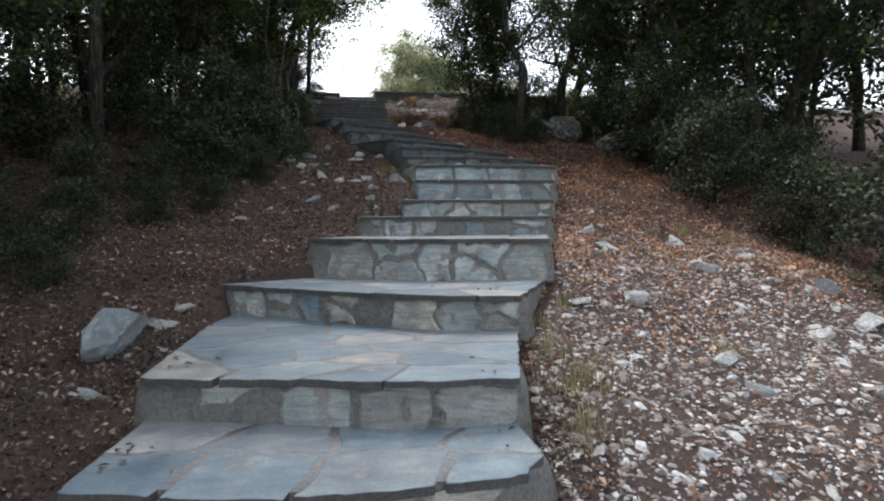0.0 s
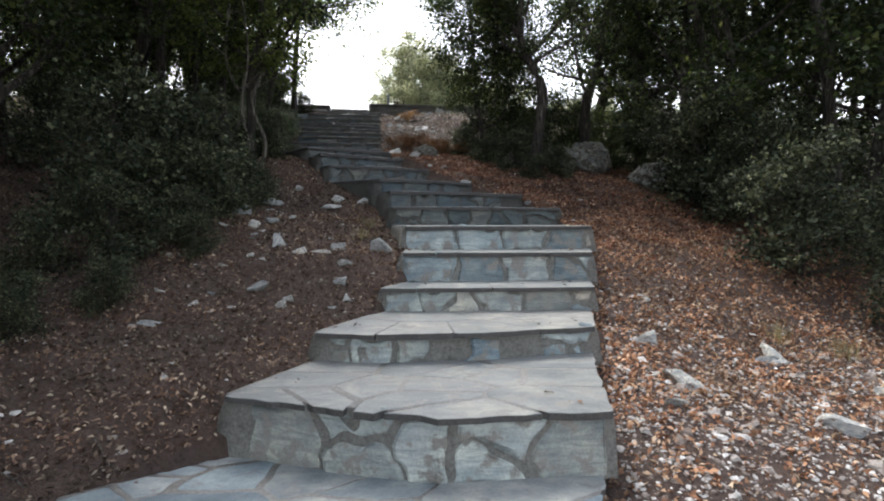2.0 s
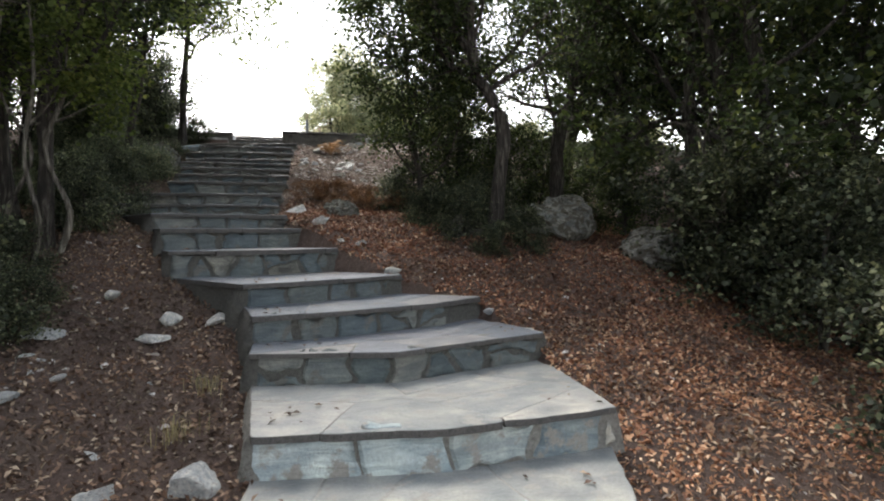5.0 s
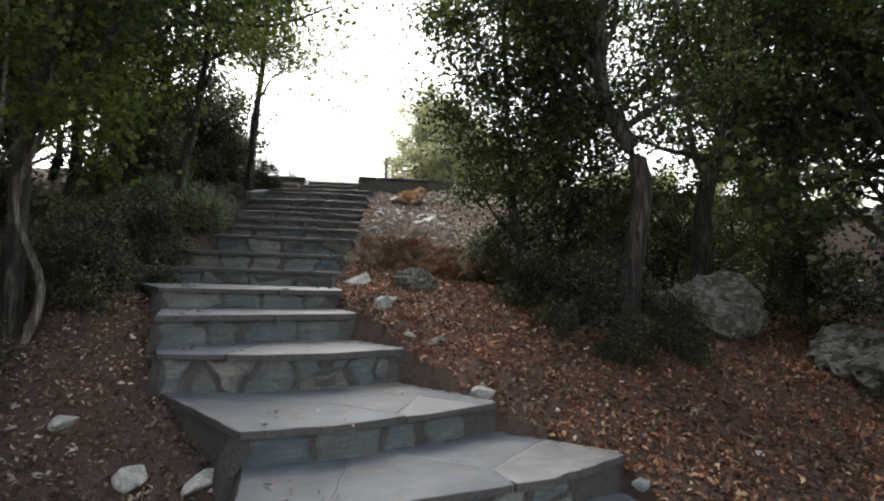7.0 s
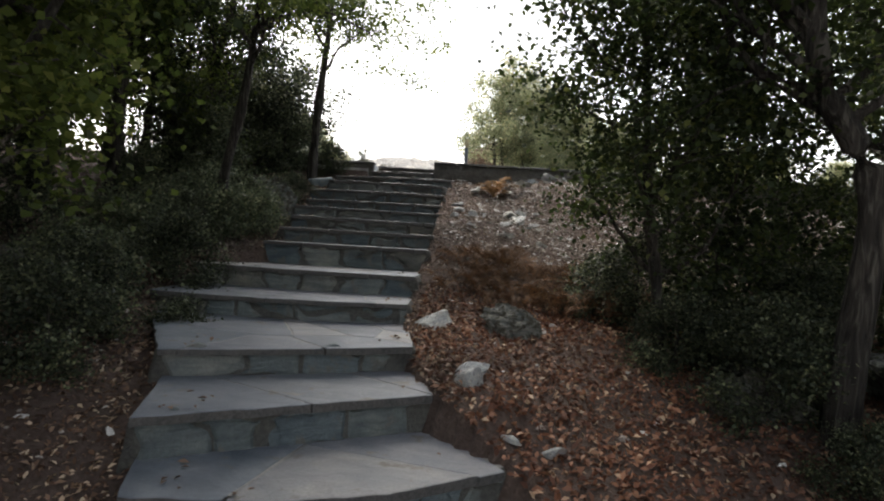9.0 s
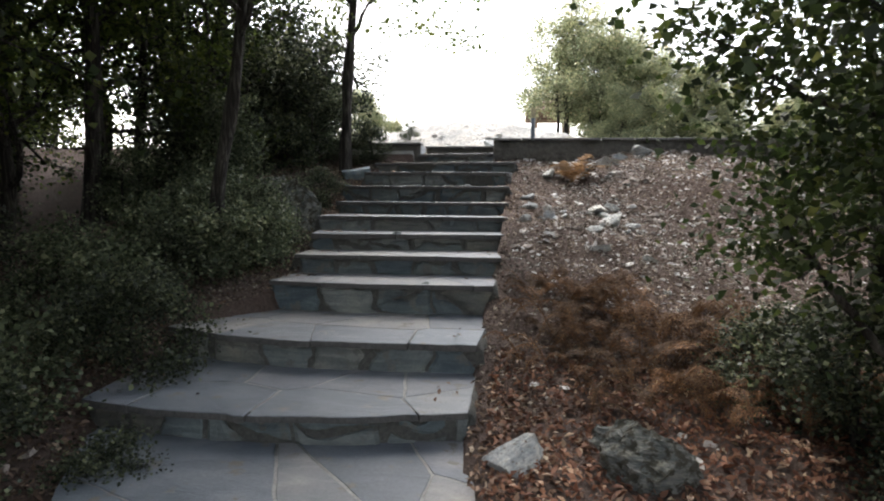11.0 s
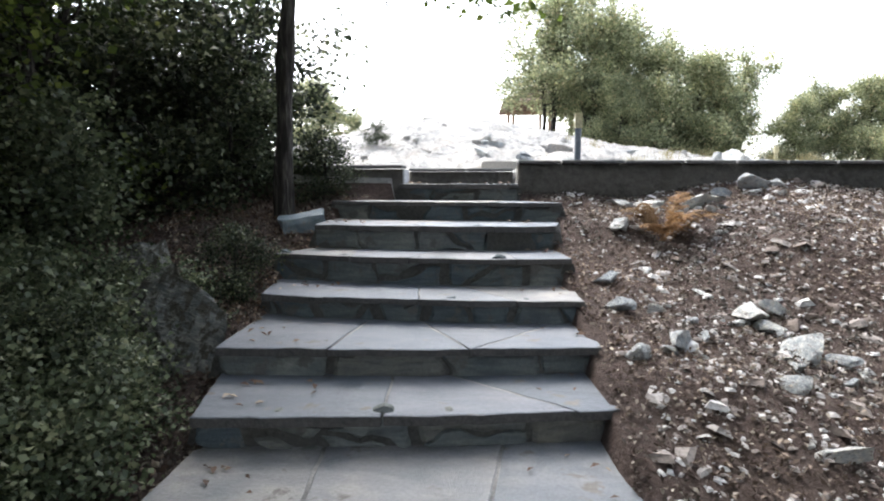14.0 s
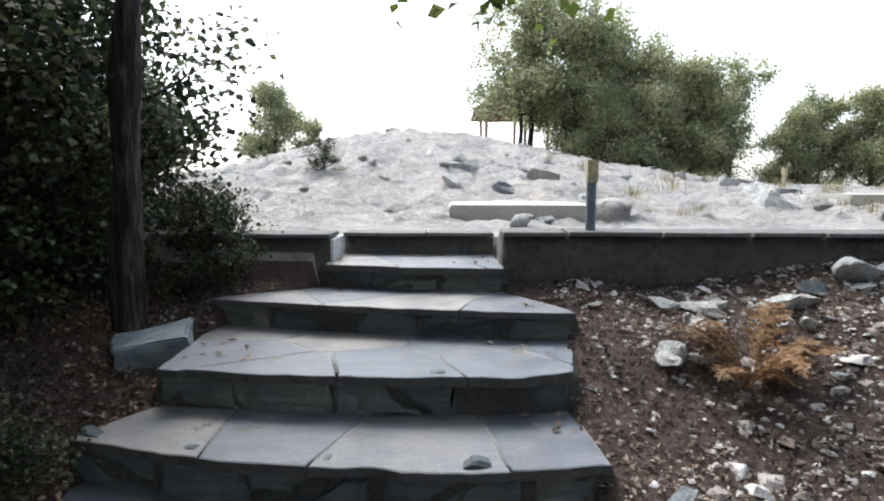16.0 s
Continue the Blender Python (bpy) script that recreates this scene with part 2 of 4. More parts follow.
M_PIPE = surface("blue_grey_paint", [(0.3, (0.13, 0.16, 0.20)), (0.7, (0.19, 0.23, 0.27))], 12, 0.5, 60, 0.002, (0.3, 0.3, 0.3), 0.2)
M_PALE_END = surface("pale_blue_grey", [(0.3, (0.52, 0.56, 0.60)), (0.7, (0.68, 0.70, 0.72))], 9, 0.8, 50, 0.004, (0.3, 0.28, 0.25), 0.3)
M_CAP = surface("pale_yellow_paint", [(0.3, (0.52, 0.47, 0.27)), (0.7, (0.62, 0.57, 0.36))], 12, 0.5, 60, 0.002)

# ---- terrain ----
RNG = np.random.RandomState(7)
LATTICE = RNG.rand(256, 256)


def vnoise(x, y):
    xi, yi = np.floor(x).astype(int), np.floor(y).astype(int)
    fx, fy = x - xi, y - yi
    fx, fy = fx * fx * (3 - 2 * fx), fy * fy * (3 - 2 * fy)
    a, b = LATTICE[xi % 256, yi % 256], LATTICE[(xi + 1) % 256, yi % 256]
    c, d = LATTICE[xi % 256, (yi + 1) % 256], LATTICE[(xi + 1) % 256, (yi + 1) % 256]
    return (a + (b - a) * fx) * (1 - fy) + (c + (d - c) * fx) * fy - 0.5


def fbm(x, y, octaves=4):
    return sum(vnoise(x * 2**k + 17 * k, y * 2**k + 31 * k) / 2**k for k in range(octaves))


# nosing of every step: height, then points from the left end to the right end
STEPS = [
    (0.20, [(-0.85, -2.9), (0.7, -3.0)]),
    (0.38, [(-0.85, -2.2), (0.7, -2.3)]),
    (0.56, [(-0.87, -1.55), (0.72, -1.65)]),
    (0.74, [(-0.88, -0.85), (0.74, -1.0)]),
    (0.92, [(-0.88, -0.18), (0.78, -0.3)]),
    (1.10, [(-0.87, 0.46), (-0.5, 0.37), (0.07, 0.26), (0.45, 0.30), (0.71, 0.35), (0.81, 0.5)]),
    (1.31, [(-0.82, 1.13), (-0.45, 1.02), (-0.13, 0.95), (0.32, 0.82), (0.80, 0.81)]),
    (1.53, [(-0.84, 2.86), (-0.15, 2.43), (0.36, 2.09), (0.69, 1.93), (1.10, 1.86)]),
    (1.845, [(-0.22, 3.25), (0.32, 2.97), (0.78, 2.78), (1.58, 2.77)]),
    (2.025, [(0.17, 3.92), (0.45, 3.80), (1.18, 3.78), (1.96, 3.90)]),
    (2.205, [(0.60, 4.66), (1.18, 4.60), (1.73, 4.57), (2.22, 4.56)]),
    (2.445, [(0.79, 5.07), (1.51, 5.04), (2.38, 5.00)]),
    (2.656, [(0.86, 5.54), (1.74, 5.45), (2.60, 5.56)]),
    (2.845, [(0.79, 6.40), (1.61, 6.27), (2.68, 6.68)]),
    (3.02, [(0.78, 6.68), (1.31, 6.80), (2.01, 7.08), (2.45, 7.42)]),
    (3.18, [(0.69, 7.14), (1.08, 7.28), (1.57, 7.57), (1.88, 7.81)]),
    (3.39, [(0.07, 7.88), (0.57, 7.92), (0.95, 8.05), (1.39, 8.36)]),
    (3.57, [(-0.04, 8.15), (0.28, 8.33), (1.08, 8.78)]),
    (3.71, [(-0.24, 8.74), (0.14, 8.89), (0.55, 9.06), (0.93, 9.25)]),
    (3.85, [(-0.97, 10.04), (-0.56, 9.97), (-0.08, 9.95), (0.36, 10.0), (0.82, 10.12)]),
    (4.015, [(-1.03, 10.85), (-0.65, 10.71), (-0.21, 10.63), (0.36, 10.64), (0.82, 10.66)]),
    (4.218, [(-0.64, 11.44), (-0.03, 11.39), (0.87, 11.44)]),
    (4.36, [(-0.62, 11.83), (-0.12, 11.84), (0.90, 11.88)]),
    (4.493, [(-0.62, 12.22), (0.2, 12.27), (0.93, 12.38)]),
    (4.62, [(-0.72, 12.66), (0.1, 12.68), (0.94, 12.77)]),
    (4.74, [(-0.74, 13.31), (-0.47, 13.22), (-0.06, 13.19), (0.46, 13.15), (0.93, 13.18)]),
    (4.90, [(-0.82, 13.77), (-0.26, 13.62), (0.14, 13.58), (0.50, 13.55), (0.93, 13.61)]),
    (5.056, [(-0.65, 14.05), (-0.22, 13.98), (0.24, 13.96), (0.70, 13.96), (0.90, 14.03)]),
    (5.19, [(-0.70, 14.73), (-0.07, 14.57), (0.45, 14.49), (0.99, 14.45)]),
    (5.32, [(-0.22, 15.04), (0.22, 14.94), (0.72, 14.91)]),
]
SY = np.array([np.mean([p[1] for p in pts]) for _, pts in STEPS])
SZ = np.array([z for z, _ in STEPS])
LY, LX = np.array([p[0][1] for _, p in STEPS]), np.array([p[0][0] for _, p in STEPS])
RY, RX = np.array([p[-1][1] for _, p in STEPS]), np.array([p[-1][0] for _, p in STEPS])


def profile(y):
    """The run of the stair, smoothed."""
    ys = np.concatenate(([-60, -12], SY, [15.3, 60]))
    zs = np.concatenate(([-8, -2.2], SZ, [5.45, 5.45]))
    return sum(np.interp(y + d, ys, zs) for d in (-0.4, -0.2, 0, 0.2, 0.4)) / 5


def sstep(a, b, v):
    u = np.clip((v - a) / (b - a), 0, 1)
    return u * u * (3 - 2 * u)


def hill(x, y):
    rise = 0.25 + 1.1 * np.exp(-(((x + 0.7) / 3.2) ** 2)) + 0.35 * np.exp(-(((x - 3) / 3.0) ** 2))
    far = np.clip(y - 45, 0, 60) * 0.03
    z = 5.42 + rise * sstep(16.5, 25.5, y) - far
    rough = sstep(15.6, 17.5, y) * (1 - sstep(40, 60, y))
    ridge = 0.5 - np.abs(fbm(x * 0.9 + 3, y * 0.9, 4))
    return z + rough * (0.24 * (ridge - 0.3) + 0.20 * (0.25 - np.abs(fbm(x * 2.3 + 9, y * 2.3, 4))) + 0.09 * fbm(x * 6.0, y * 6.0, 3))


def height(x, y, under_stair=True):
    x, y = np.asarray(x, float), np.asarray(y, float)
    xl, xr = np.interp(y, LY, LX), np.interp(y, RY, RX)
    off_r = np.interp(y, [5.5, 7.5, 9, 13, 14.5], [-0.27, -0.19, -0.10, -0.05, -0.10]) - 0.07 * np.clip(x - xr - 0.3, 0, 5)
    off_l = np.interp(y, [2.5, 4.2, 7.3, 8.5, 11, 14], [-0.30, -0.21, -0.21, -0.08, -0.12, -0.13]) + 0.04 * np.clip(xl - x, 0, 8)
    side = sstep(0.0, 1.0, (x - xl) / np.maximum(xr - xl, 0.1))
    off_r = off_r + 0.22 * sstep(1.3, 2.8, x) * sstep(12.5, 14.6, y)
    z = profile(y) + off_l * (1 - side) + off_r * side
    z = z + 0.10 * fbm(x * 0.8, y * 0.8, 3) + 0.035 * fbm(x * 4, y * 4, 3)
    if under_stair:
        inside = sstep(0.02, 0.14, x - xl) * sstep(0.02, 0.14, xr - x) * (y < 15.3)
        pit = (x > -0.25) & (x < 0.75) & (y > 14.9) & (y < 15.55)
        z = z - 0.35 * inside
    k = sstep(15.02, 15.14, y)
    z = z * (1 - k) + hill(x, y) * k
    return np.where(pit, np.minimum(z, 5.0), z) if under_stair else z


def spaced(lo, hi, fine, reach, growth=1.25):
    core = list(np.arange(lo, hi, fine))
    d, a, b = fine, [lo], [core[-1]]
    while a[-1] > lo - reach:
        d *= growth
        a.append(a[-1] - d)
    d = fine
    while b[-1] < hi + reach:
        d *= growth
        b.append(b[-1] + d)
    return np.array(a[:0:-1] + core + b[1:])


def mesh_object(name, verts, faces, material, parent=None):
    me = bpy.data.meshes.new(name)
    me.from_pydata([tuple(v) for v in verts], [], faces)
    if material:
        me.materials.append(material)
    ob = new(name, me)
    if parent:
        ob.parent = parent
    return ob


def smooth(ob):
    ob.data.polygons.foreach_set("use_smooth", [True] * len(ob.data.polygons))
    return ob


gx = spaced(-4.5, 6.0, 0.075, 1500)
gy = np.concatenate((spaced(-3.0, 15.3, 0.075, 1500)[:-40], []))
gy = gy[gy < 15.3]
far_y, step_y = [gy[-1]], 0.09
while far_y[-1] < 1600:
    step_y = 0.1 if far_y[-1] < 27 else step_y * 1.18
    far_y.append(far_y[-1] + step_y)
gy = np.concatenate((gy, far_y[1:]))
XX, YY = np.meshgrid(gx, gy)
ZZ = height(XX, YY)
nx, ny = len(gx), len(gy)
quads = [(j * nx + i, j * nx + i + 1, (j + 1) * nx + i + 1, (j + 1) * nx + i) for j in range(ny - 1) for i in range(nx - 1)]
ground = mesh_object("ground", np.stack((XX, YY, ZZ), -1).reshape(-1, 3), quads, M_SOIL)
ground.data.materials.append(M_LIME)
cx = (XX[:-1, :-1] + XX[1:, 1:]).ravel() / 2
cy = (YY[:-1, :-1] + YY[1:, 1:]).ravel() / 2
ground.data.polygons.foreach_set("material_index", (cy > 15.1).astype(np.int32))
smooth(ground)
tagged(ground, "sloping forest floor with dry leaves, pale limestone above", "ground", kind="structure")
# ---- end of terrain ----


def part(name, bm, material, parent, label=""):
    me = bpy.data.meshes.new(name)
    bm.to_mesh(me)
    bm.free()
    for m in material if isinstance(material, tuple) else (material,):
        me.materials.append(m)
    ob = new(name, me)
    ob.parent = parent
    return tagged(ob, label)


# ---- stone steps ----
def clip(poly, p, n):
    out = []
    for a, b in zip(poly, poly[1:] + poly[:1]):
        da, db = (a[0] - p[0]) * n[0] + (a[1] - p[1]) * n[1], (b[0] - p[0]) * n[0] + (b[1] - p[1]) * n[1]
        if da <= 0:
            out.append(a)
        if (da < 0 < db) or (db < 0 < da):
            s = da / (da - db)
            out.append((a[0] + s * (b[0] - a[0]), a[1] + s * (b[1] - a[1])))
    return out


def cells(poly, seeds, gap):
    made = []
    for i, s in enumerate(seeds):
        c = poly
        for j, o in enumerate(seeds):
            if i == j or len(c) < 3:
                continue
            d = math.hypot(o[0] - s[0], o[1] - s[1])
            n = ((o[0] - s[0]) / d, (o[1] - s[1]) / d)
            g = gap * random.uniform(0.35, 1.9)
            c = clip(c, ((s[0] + o[0]) / 2 - n[0] * g / 2, (s[1] + o[1]) / 2 - n[1] * g / 2), n)
        if len(c) >= 3 and abs(area(c)) > 0.002:
            made.append(c)
    return made


def area(p):
    return 0.5 * sum(a[0] * b[1] - b[0] * a[1] for a, b in zip(p, p[1:] + p[:1]))


def ragged(poly, step, amount, seed):
    out = []
    for a, b in zip(poly, poly[1:] + poly[:1]):
        n = max(1, int(math.hypot(b[0] - a[0], b[1] - a[1]) / step))
        for k in range(n):
            x, y = a[0] + (b[0] - a[0]) * k / n, a[1] + (b[1] - a[1]) * k / n
            v = noise.noise_vector((x * 9 + seed, y * 9, seed * 1.7))
            out.append((x + v.x * amount, y + v.y * amount))
    return out


def shrink(poly, d):
    mx, my = sum(p[0] for p in poly) / len(poly), sum(p[1] for p in poly) / len(poly)
    out = []
    for x, y in poly:
        r = math.hypot(x - mx, y - my) or 1
        k = max(0.2, (r - d) / r)
        out.append((mx + (x - mx) * k, my + (y - my) * k))
    return out


def slab_bm(poly, z0, z1, place, edge=0.006, edged=False):
    """A flat stone with a worn upper edge; place maps (u, v, w) into the world."""
    bm = bmesh.new()
    if area(poly) < 0:
        poly = poly[::-1]
    rings = [[bm.verts.new(place(u, v, z0)) for u, v in poly], [bm.verts.new(place(u, v, z1 - edge)) for u, v in poly], [bm.verts.new(place(u, v, z1)) for u, v in shrink(poly, edge * 1.5)]]
    for lo, hi in zip(rings, rings[1:]):
        for i in range(len(poly)):
            j = (i + 1) % len(poly)
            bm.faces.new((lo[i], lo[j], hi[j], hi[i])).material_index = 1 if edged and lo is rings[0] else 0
    bm.faces.new(rings[2])
    bmesh.ops.triangulate(bm, faces=[f for f in bm.faces if len(f.verts) > 4])
    bmesh.ops.recalc_face_normals(bm, faces=bm.faces)
    return bm


def along(pts, s):
    for a, b in zip(pts, pts[1:]):
        d = math.hypot(b[0] - a[0], b[1] - a[1])
        if s <= d or (a, b) == (pts[-2], pts[-1]):
            k = s / d
            n = ((b[1] - a[1]) / d, -(b[0] - a[0]) / d)
            return a[0] + (b[0] - a[0]) * k, a[1] + (b[1] - a[1]) * k, n
        s -= d


def stone_step(i):
    z, front = STEPS[i]
    back = STEPS[i + 1][1] if i + 1 < len(STEPS) else [(-0.2, 15.48), (0.70, 15.48)]
    z_under = STEPS[i - 1][0] if i else z - 0.18
    back = [(x, y + 0.02) for x, y in back]
    poly = front + back[::-1]
    step = tagged(new("stone_step"), "stone step of grey-blue slate flags set in old cement", "step", "flight of stone steps")
    step.location = (front[0][0], front[0][1], z_under)
    inv = Matrix.Translation(-step.location)
    # the cement core
    bm = bmesh.new()
    ring = ragged(poly, 0.09, 0.006, i)
    mx, my = sum(p[0] for p in ring) / len(ring), sum(p[1] for p in ring) / len(ring)
    levels = [z - 0.0005, z - 0.04, z - 0.12, z_under - 0.04, z_under - 0.30]
    rows = []
    for k, h in enumerate(levels):
        row = []
        for x, y in ring:
            flare = 0.0 if k < 1 else 0.022 * k
            dx = (1 if x > mx else -1) * flare if min(abs(x - front[0][0]), abs(x - front[-1][0])) < 0.12 else 0
            v = noise.noise_vector((x * 7, y * 7, h * 7 + i))
            row.append(bm.verts.new(inv @ Vector((x + dx + v.x * 0.016 * (k > 0), y + 0.006 + v.y * 0.009 * (k > 0), h + v.z * 0.003 * (k > 0)))))
        rows.append(row)
    for a, b in zip(rows, rows[1:]):
        for p in range(len(ring)):
            q = (p + 1) % len(ring)
            bm.faces.new((a[p], b[p], b[q], a[q])).material_index = 1
    bm.faces.new(rows[0])
    bmesh.ops.triangulate(bm, faces=[f for f in bm.faces if len(f.verts) > 4])
    bmesh.ops.recalc_face_normals(bm, faces=bm.faces)
    # steps past index 12 take the copies darkened for shade
    smooth(part("core", bm, (M_MORTAR, M_BED_SHADED if i > 12 else M_BED), step, "old grey cement"))
    # the flags of the tread
    top = [(x, y - 0.042) for x, y in front] + back[::-1]
    xs, ys = [p[0] for p in top], [p[1] for p in top]
    depth = abs(area(top)) / (max(xs) - min(xs))
    n_col = max(3, round((max(xs) - min(xs)) / (0.47 if i < 9 else 0.48)))
    n_row = max(1, round(depth / (0.28 if i < 9 else 0.4)))
    seeds = []
    for r in range(n_row):
        for c in range(n_col):
            fx = (c + 0.5 + random.uniform(-0.45, 0.45) + 0.25 * (r % 2)) / n_col
            x = front[0][0] + fx * (front[-1][0] - front[0][0])
            y0 = np.interp(x, [p[0] for p in front], [p[1] for p in front])
            y1 = np.interp(x, [p[0] for p in back], [p[1] for p in back])
            seeds.append((x, y0 + (y1 - y0) * (r + 0.5 + random.uniform(-0.42, 0.42)) / n_row))
    stretched = [(x * 0.72, y) for x, y in top]
    fx_line, fy_line = [p[0] for p in front], [p[1] for p in front]
    for c in cells(stretched, [(x * 0.72, y) for x, y in seeds], 0.021 if i < 9 else 0.006):
        c = [(x / 0.72, y) for x, y in c]
        lift = random.uniform(0.001, 0.0028)
        tx, ty = random.uniform(-0.0008, 0.0008), random.uniform(-0.0008, 0.0008)
        out, sag = random.uniform(-0.020, 0.014) * (1 if i < 9 else 0.5), random.uniform(-0.003, 0.005) if i < 9 else 0.0
        q = []
        for x, y in ragged(c, 0.04, 0.019 if i < 9 else 0.009, i + 3):
            at_front = y < np.interp(x, fx_line, fy_line) - 0.012
            chip = 0.020 * max(0.0, noise.noise((x * 6.5, i * 3.7, 1.0))) + 0.008 * noise.noise((x * 31, i, 2.0))
            q.append((x, y + out + chip) if at_front else (x, y))
        qx, qy = q[0]
        thick = random.uniform(0.026, 0.038)
        part("slab", slab_bm(q, z - thick, z + lift, lambda u, v, w: inv @ Vector((u, v, w + (u - qx) * tx + (v - qy) * ty + (sag if v < np.interp(u, fx_line, fy_line) - 0.012 else 0))), 0.0035, True), (M_SLAB_SHADED if i > 12 else M_SLAB_GREY if i > 7 else M_SLAB, M_EDGE), step)
    # the stones of the riser
    length = sum(math.hypot(b[0] - a[0], b[1] - a[1]) for a, b in zip(front, front[1:]))
    lo, hi = z_under - 0.02, z - 0.026
    rect = [(0.01, lo), (length - 0.01, lo), (length - 0.01, hi), (0.01, hi)]
    seeds, s = [], 0.0
    while s < length:
        w = random.uniform(0.15, 0.52)
        mid = s + w / 2
        if random.random() < 0.35:
            seeds += [(mid + random.uniform(-0.09, 0.09), lo + (hi - lo) * random.uniform(0.1, 0.35)), (mid + random.uniform(-0.09, 0.09), lo + (hi - lo) * random.uniform(0.7, 1.0))]
        else:
            seeds.append((mid, (lo + hi) / 2 + random.uniform(-0.05, 0.05)))
        s += w
    for c in cells(rect, seeds, 0.028):
        if random.random() < 0.05:
            continue
        proud = random.uniform(-0.004, 0.012)

        def place(u, v, w):
            x, y, n = along(front, min(max(u, 0.0), length))
            return inv @ Vector((x + n[0] * w, y + n[1] * w, v))

        part("riser_stone", slab_bm(ragged(c, 0.024, 0.062, i + 9), -0.04, proud + 0.002, place, 0.012), M_RISER_SHADED if i > 12 else M_RISER, step)
    return step


for index in range(len(STEPS)):
    stone_step(index)


# ---- retaining wall at the top ----
def wall_run(name, pts, thick, z_top, z_foot, label):
    """A low wall along pts (front face), with thin slate coping stones."""
    w = tagged(new(name), label, "wall", kind="structure")
    bm = bmesh.new()
    ring = ragged([(x, y) for x, y in pts] + [(x, y + thick) for x, y in pts[::-1]], 0.12, 0.008, 5)
    rows = [[bm.verts.new((x, y + noise.noise((x * 5, h * 6, 2)) * 0.018, h)) for x, y in ring] for h in (z_foot, z_foot + 0.14, (z_foot + z_top) / 2 + 0.05, z_top - 0.03)]
    for a, b in zip(rows, rows[1:]):
        for p in range(len(ring)):
            q = (p + 1) % len(ring)
            bm.faces.new((a[p], a[q], b[q], b[p]))
    bm.faces.new(rows[-1])
    bmesh.ops.triangulate(bm, faces=[f for f in bm.faces if len(f.verts) > 4])
    bmesh.ops.recalc_face_normals(bm, faces=bm.faces)
    smooth(part("wall_body", bm, M_WALL, w))
    outline = [(x, y - 0.025) for x, y in pts] + [(x, y + thick + 0.02) for x, y in pts[::-1]]
    x0, x1 = pts[0][0], pts[-1][0]
    n = max(2, round((x1 - x0) / 0.42))
    seeds = []
    for k in range(n):
        x = x0 + (x1 - x0) * (k + 0.5 + random.uniform(-0.3, 0.3)) / n
        seeds.append((x, np.interp(x, [p[0] for p in pts], [p[1] for p in pts]) + thick / 2))
    for c in cells(outline, seeds, 0.012):
        dz = random.uniform(-0.004, 0.004)
        part("coping_stone", slab_bm(ragged(c, 0.07, 0.010, 21), z_top - 0.022 + dz, z_top + dz, lambda u, v, h: Vector((u, v, h)), 0.005), M_COPING, w)
    return w


wall_run("wall_right", [(0.72, 14.93), (2.0, 14.93), (3.5, 14.95), (6.0, 15.0), (9.5, 15.1)], 0.24, 5.505, 4.85, "low cement retaining wall with thin slate coping")
wall_left = wall_run("wall_left", [(-2.3, 15.18), (-1.2, 15.14), (-0.21, 15.1)], 0.24, 5.47, 4.85, "low cement retaining wall beside the top step")
wall_run("wall_step", [(-0.19, 15.46), (0.71, 15.46)], 0.2, 5.455, 4.95, "cement riser closing the stair at the terrace")
# thin plate on the wall's end, much paler than the wall body
part("painted_end", slab_bm([(15.11, 5.30), (15.44, 5.30), (15.44, 5.44), (15.11, 5.44)], 0.0, 0.016, lambda u, v, w: Vector((-0.208 + w, u, v)), 0.004), M_PALE_END, wall_left, "pale end face")


# ---- plants ----
def at_ground(x, y, sink=0.0):
    return float(height(x, y)) - sink


def quad_cloud(name, corners, material, parent=None):
    """corners: n x 4 x 3, one small quad each."""
    n = len(corners)
    me = bpy.data.meshes.new(name)
    me.vertices.add(4 * n)
    me.vertices.foreach_set("co", corners.reshape(-1).astype(np.float32))
    me.loops.add(4 * n)
    me.loops.foreach_set("vertex_index", np.arange(4 * n, dtype=np.int32))
    me.polygons.add(n)
    me.polygons.foreach_set("loop_start", np.arange(0, 4 * n, 4, dtype=np.int32))
    me.update(calc_edges=True)
    me.materials.append(material)
    ob = new(name, me)
    if parent:
        ob.parent = parent
    return ob


def leaf_quads(centres, size, rng, up=0.6, spread=0.35, width=0.42):
    n = len(centres)
    nor = rng.normal(size=(n, 3))
    nor[:, 2] += up * 2
    nor /= np.linalg.norm(nor, axis=1)[:, None]
    a = np.cross(nor, rng.normal(size=(n, 3)))
    a /= np.linalg.norm(a, axis=1)[:, None]
    b = np.cross(nor, a)
    s = (size * (1 + spread * rng.uniform(-1, 1, n)))[:, None]
    return np.stack((centres - a * s * 0.5, centres + b * s * width + nor * s * 0.12, centres + a * s * 0.5 - nor * s * 0.1, centres - b * s * width + nor * s * 0.12), 1)


def tube(pts, radii, sides, rng=None, lump=0.0):
    verts, faces = [], []
    pts = [Vector(p) for p in pts]
    for k, (p, r) in enumerate(zip(pts, radii)):
        d = (pts[min(k + 1, len(pts) - 1)] - pts[max(k - 1, 0)]).normalized()
        u = d.orthogonal().normalized() if abs(d.z) < 0.9 else d.cross(Vector((0, 1, 0))).normalized()
        v = d.cross(u)
        for j in range(sides):
            a = 2 * math.pi * j / sides
            q = r * (1 + (lump * noise.noise(Vector((p.x * 3 + math.cos(a) * 2, p.y * 3 + math.sin(a) * 2, p.z * 2))) if lump else 0))
            verts.append(p + u * (math.cos(a) * q) + v * (math.sin(a) * q))
    for k in range(len(pts) - 1):
        for j in range(sides):
            jj = (j + 1) % sides
            faces.append((k * sides + j, k * sides + jj, (k + 1) * sides + jj, (k + 1) * sides + j))
    return verts, faces


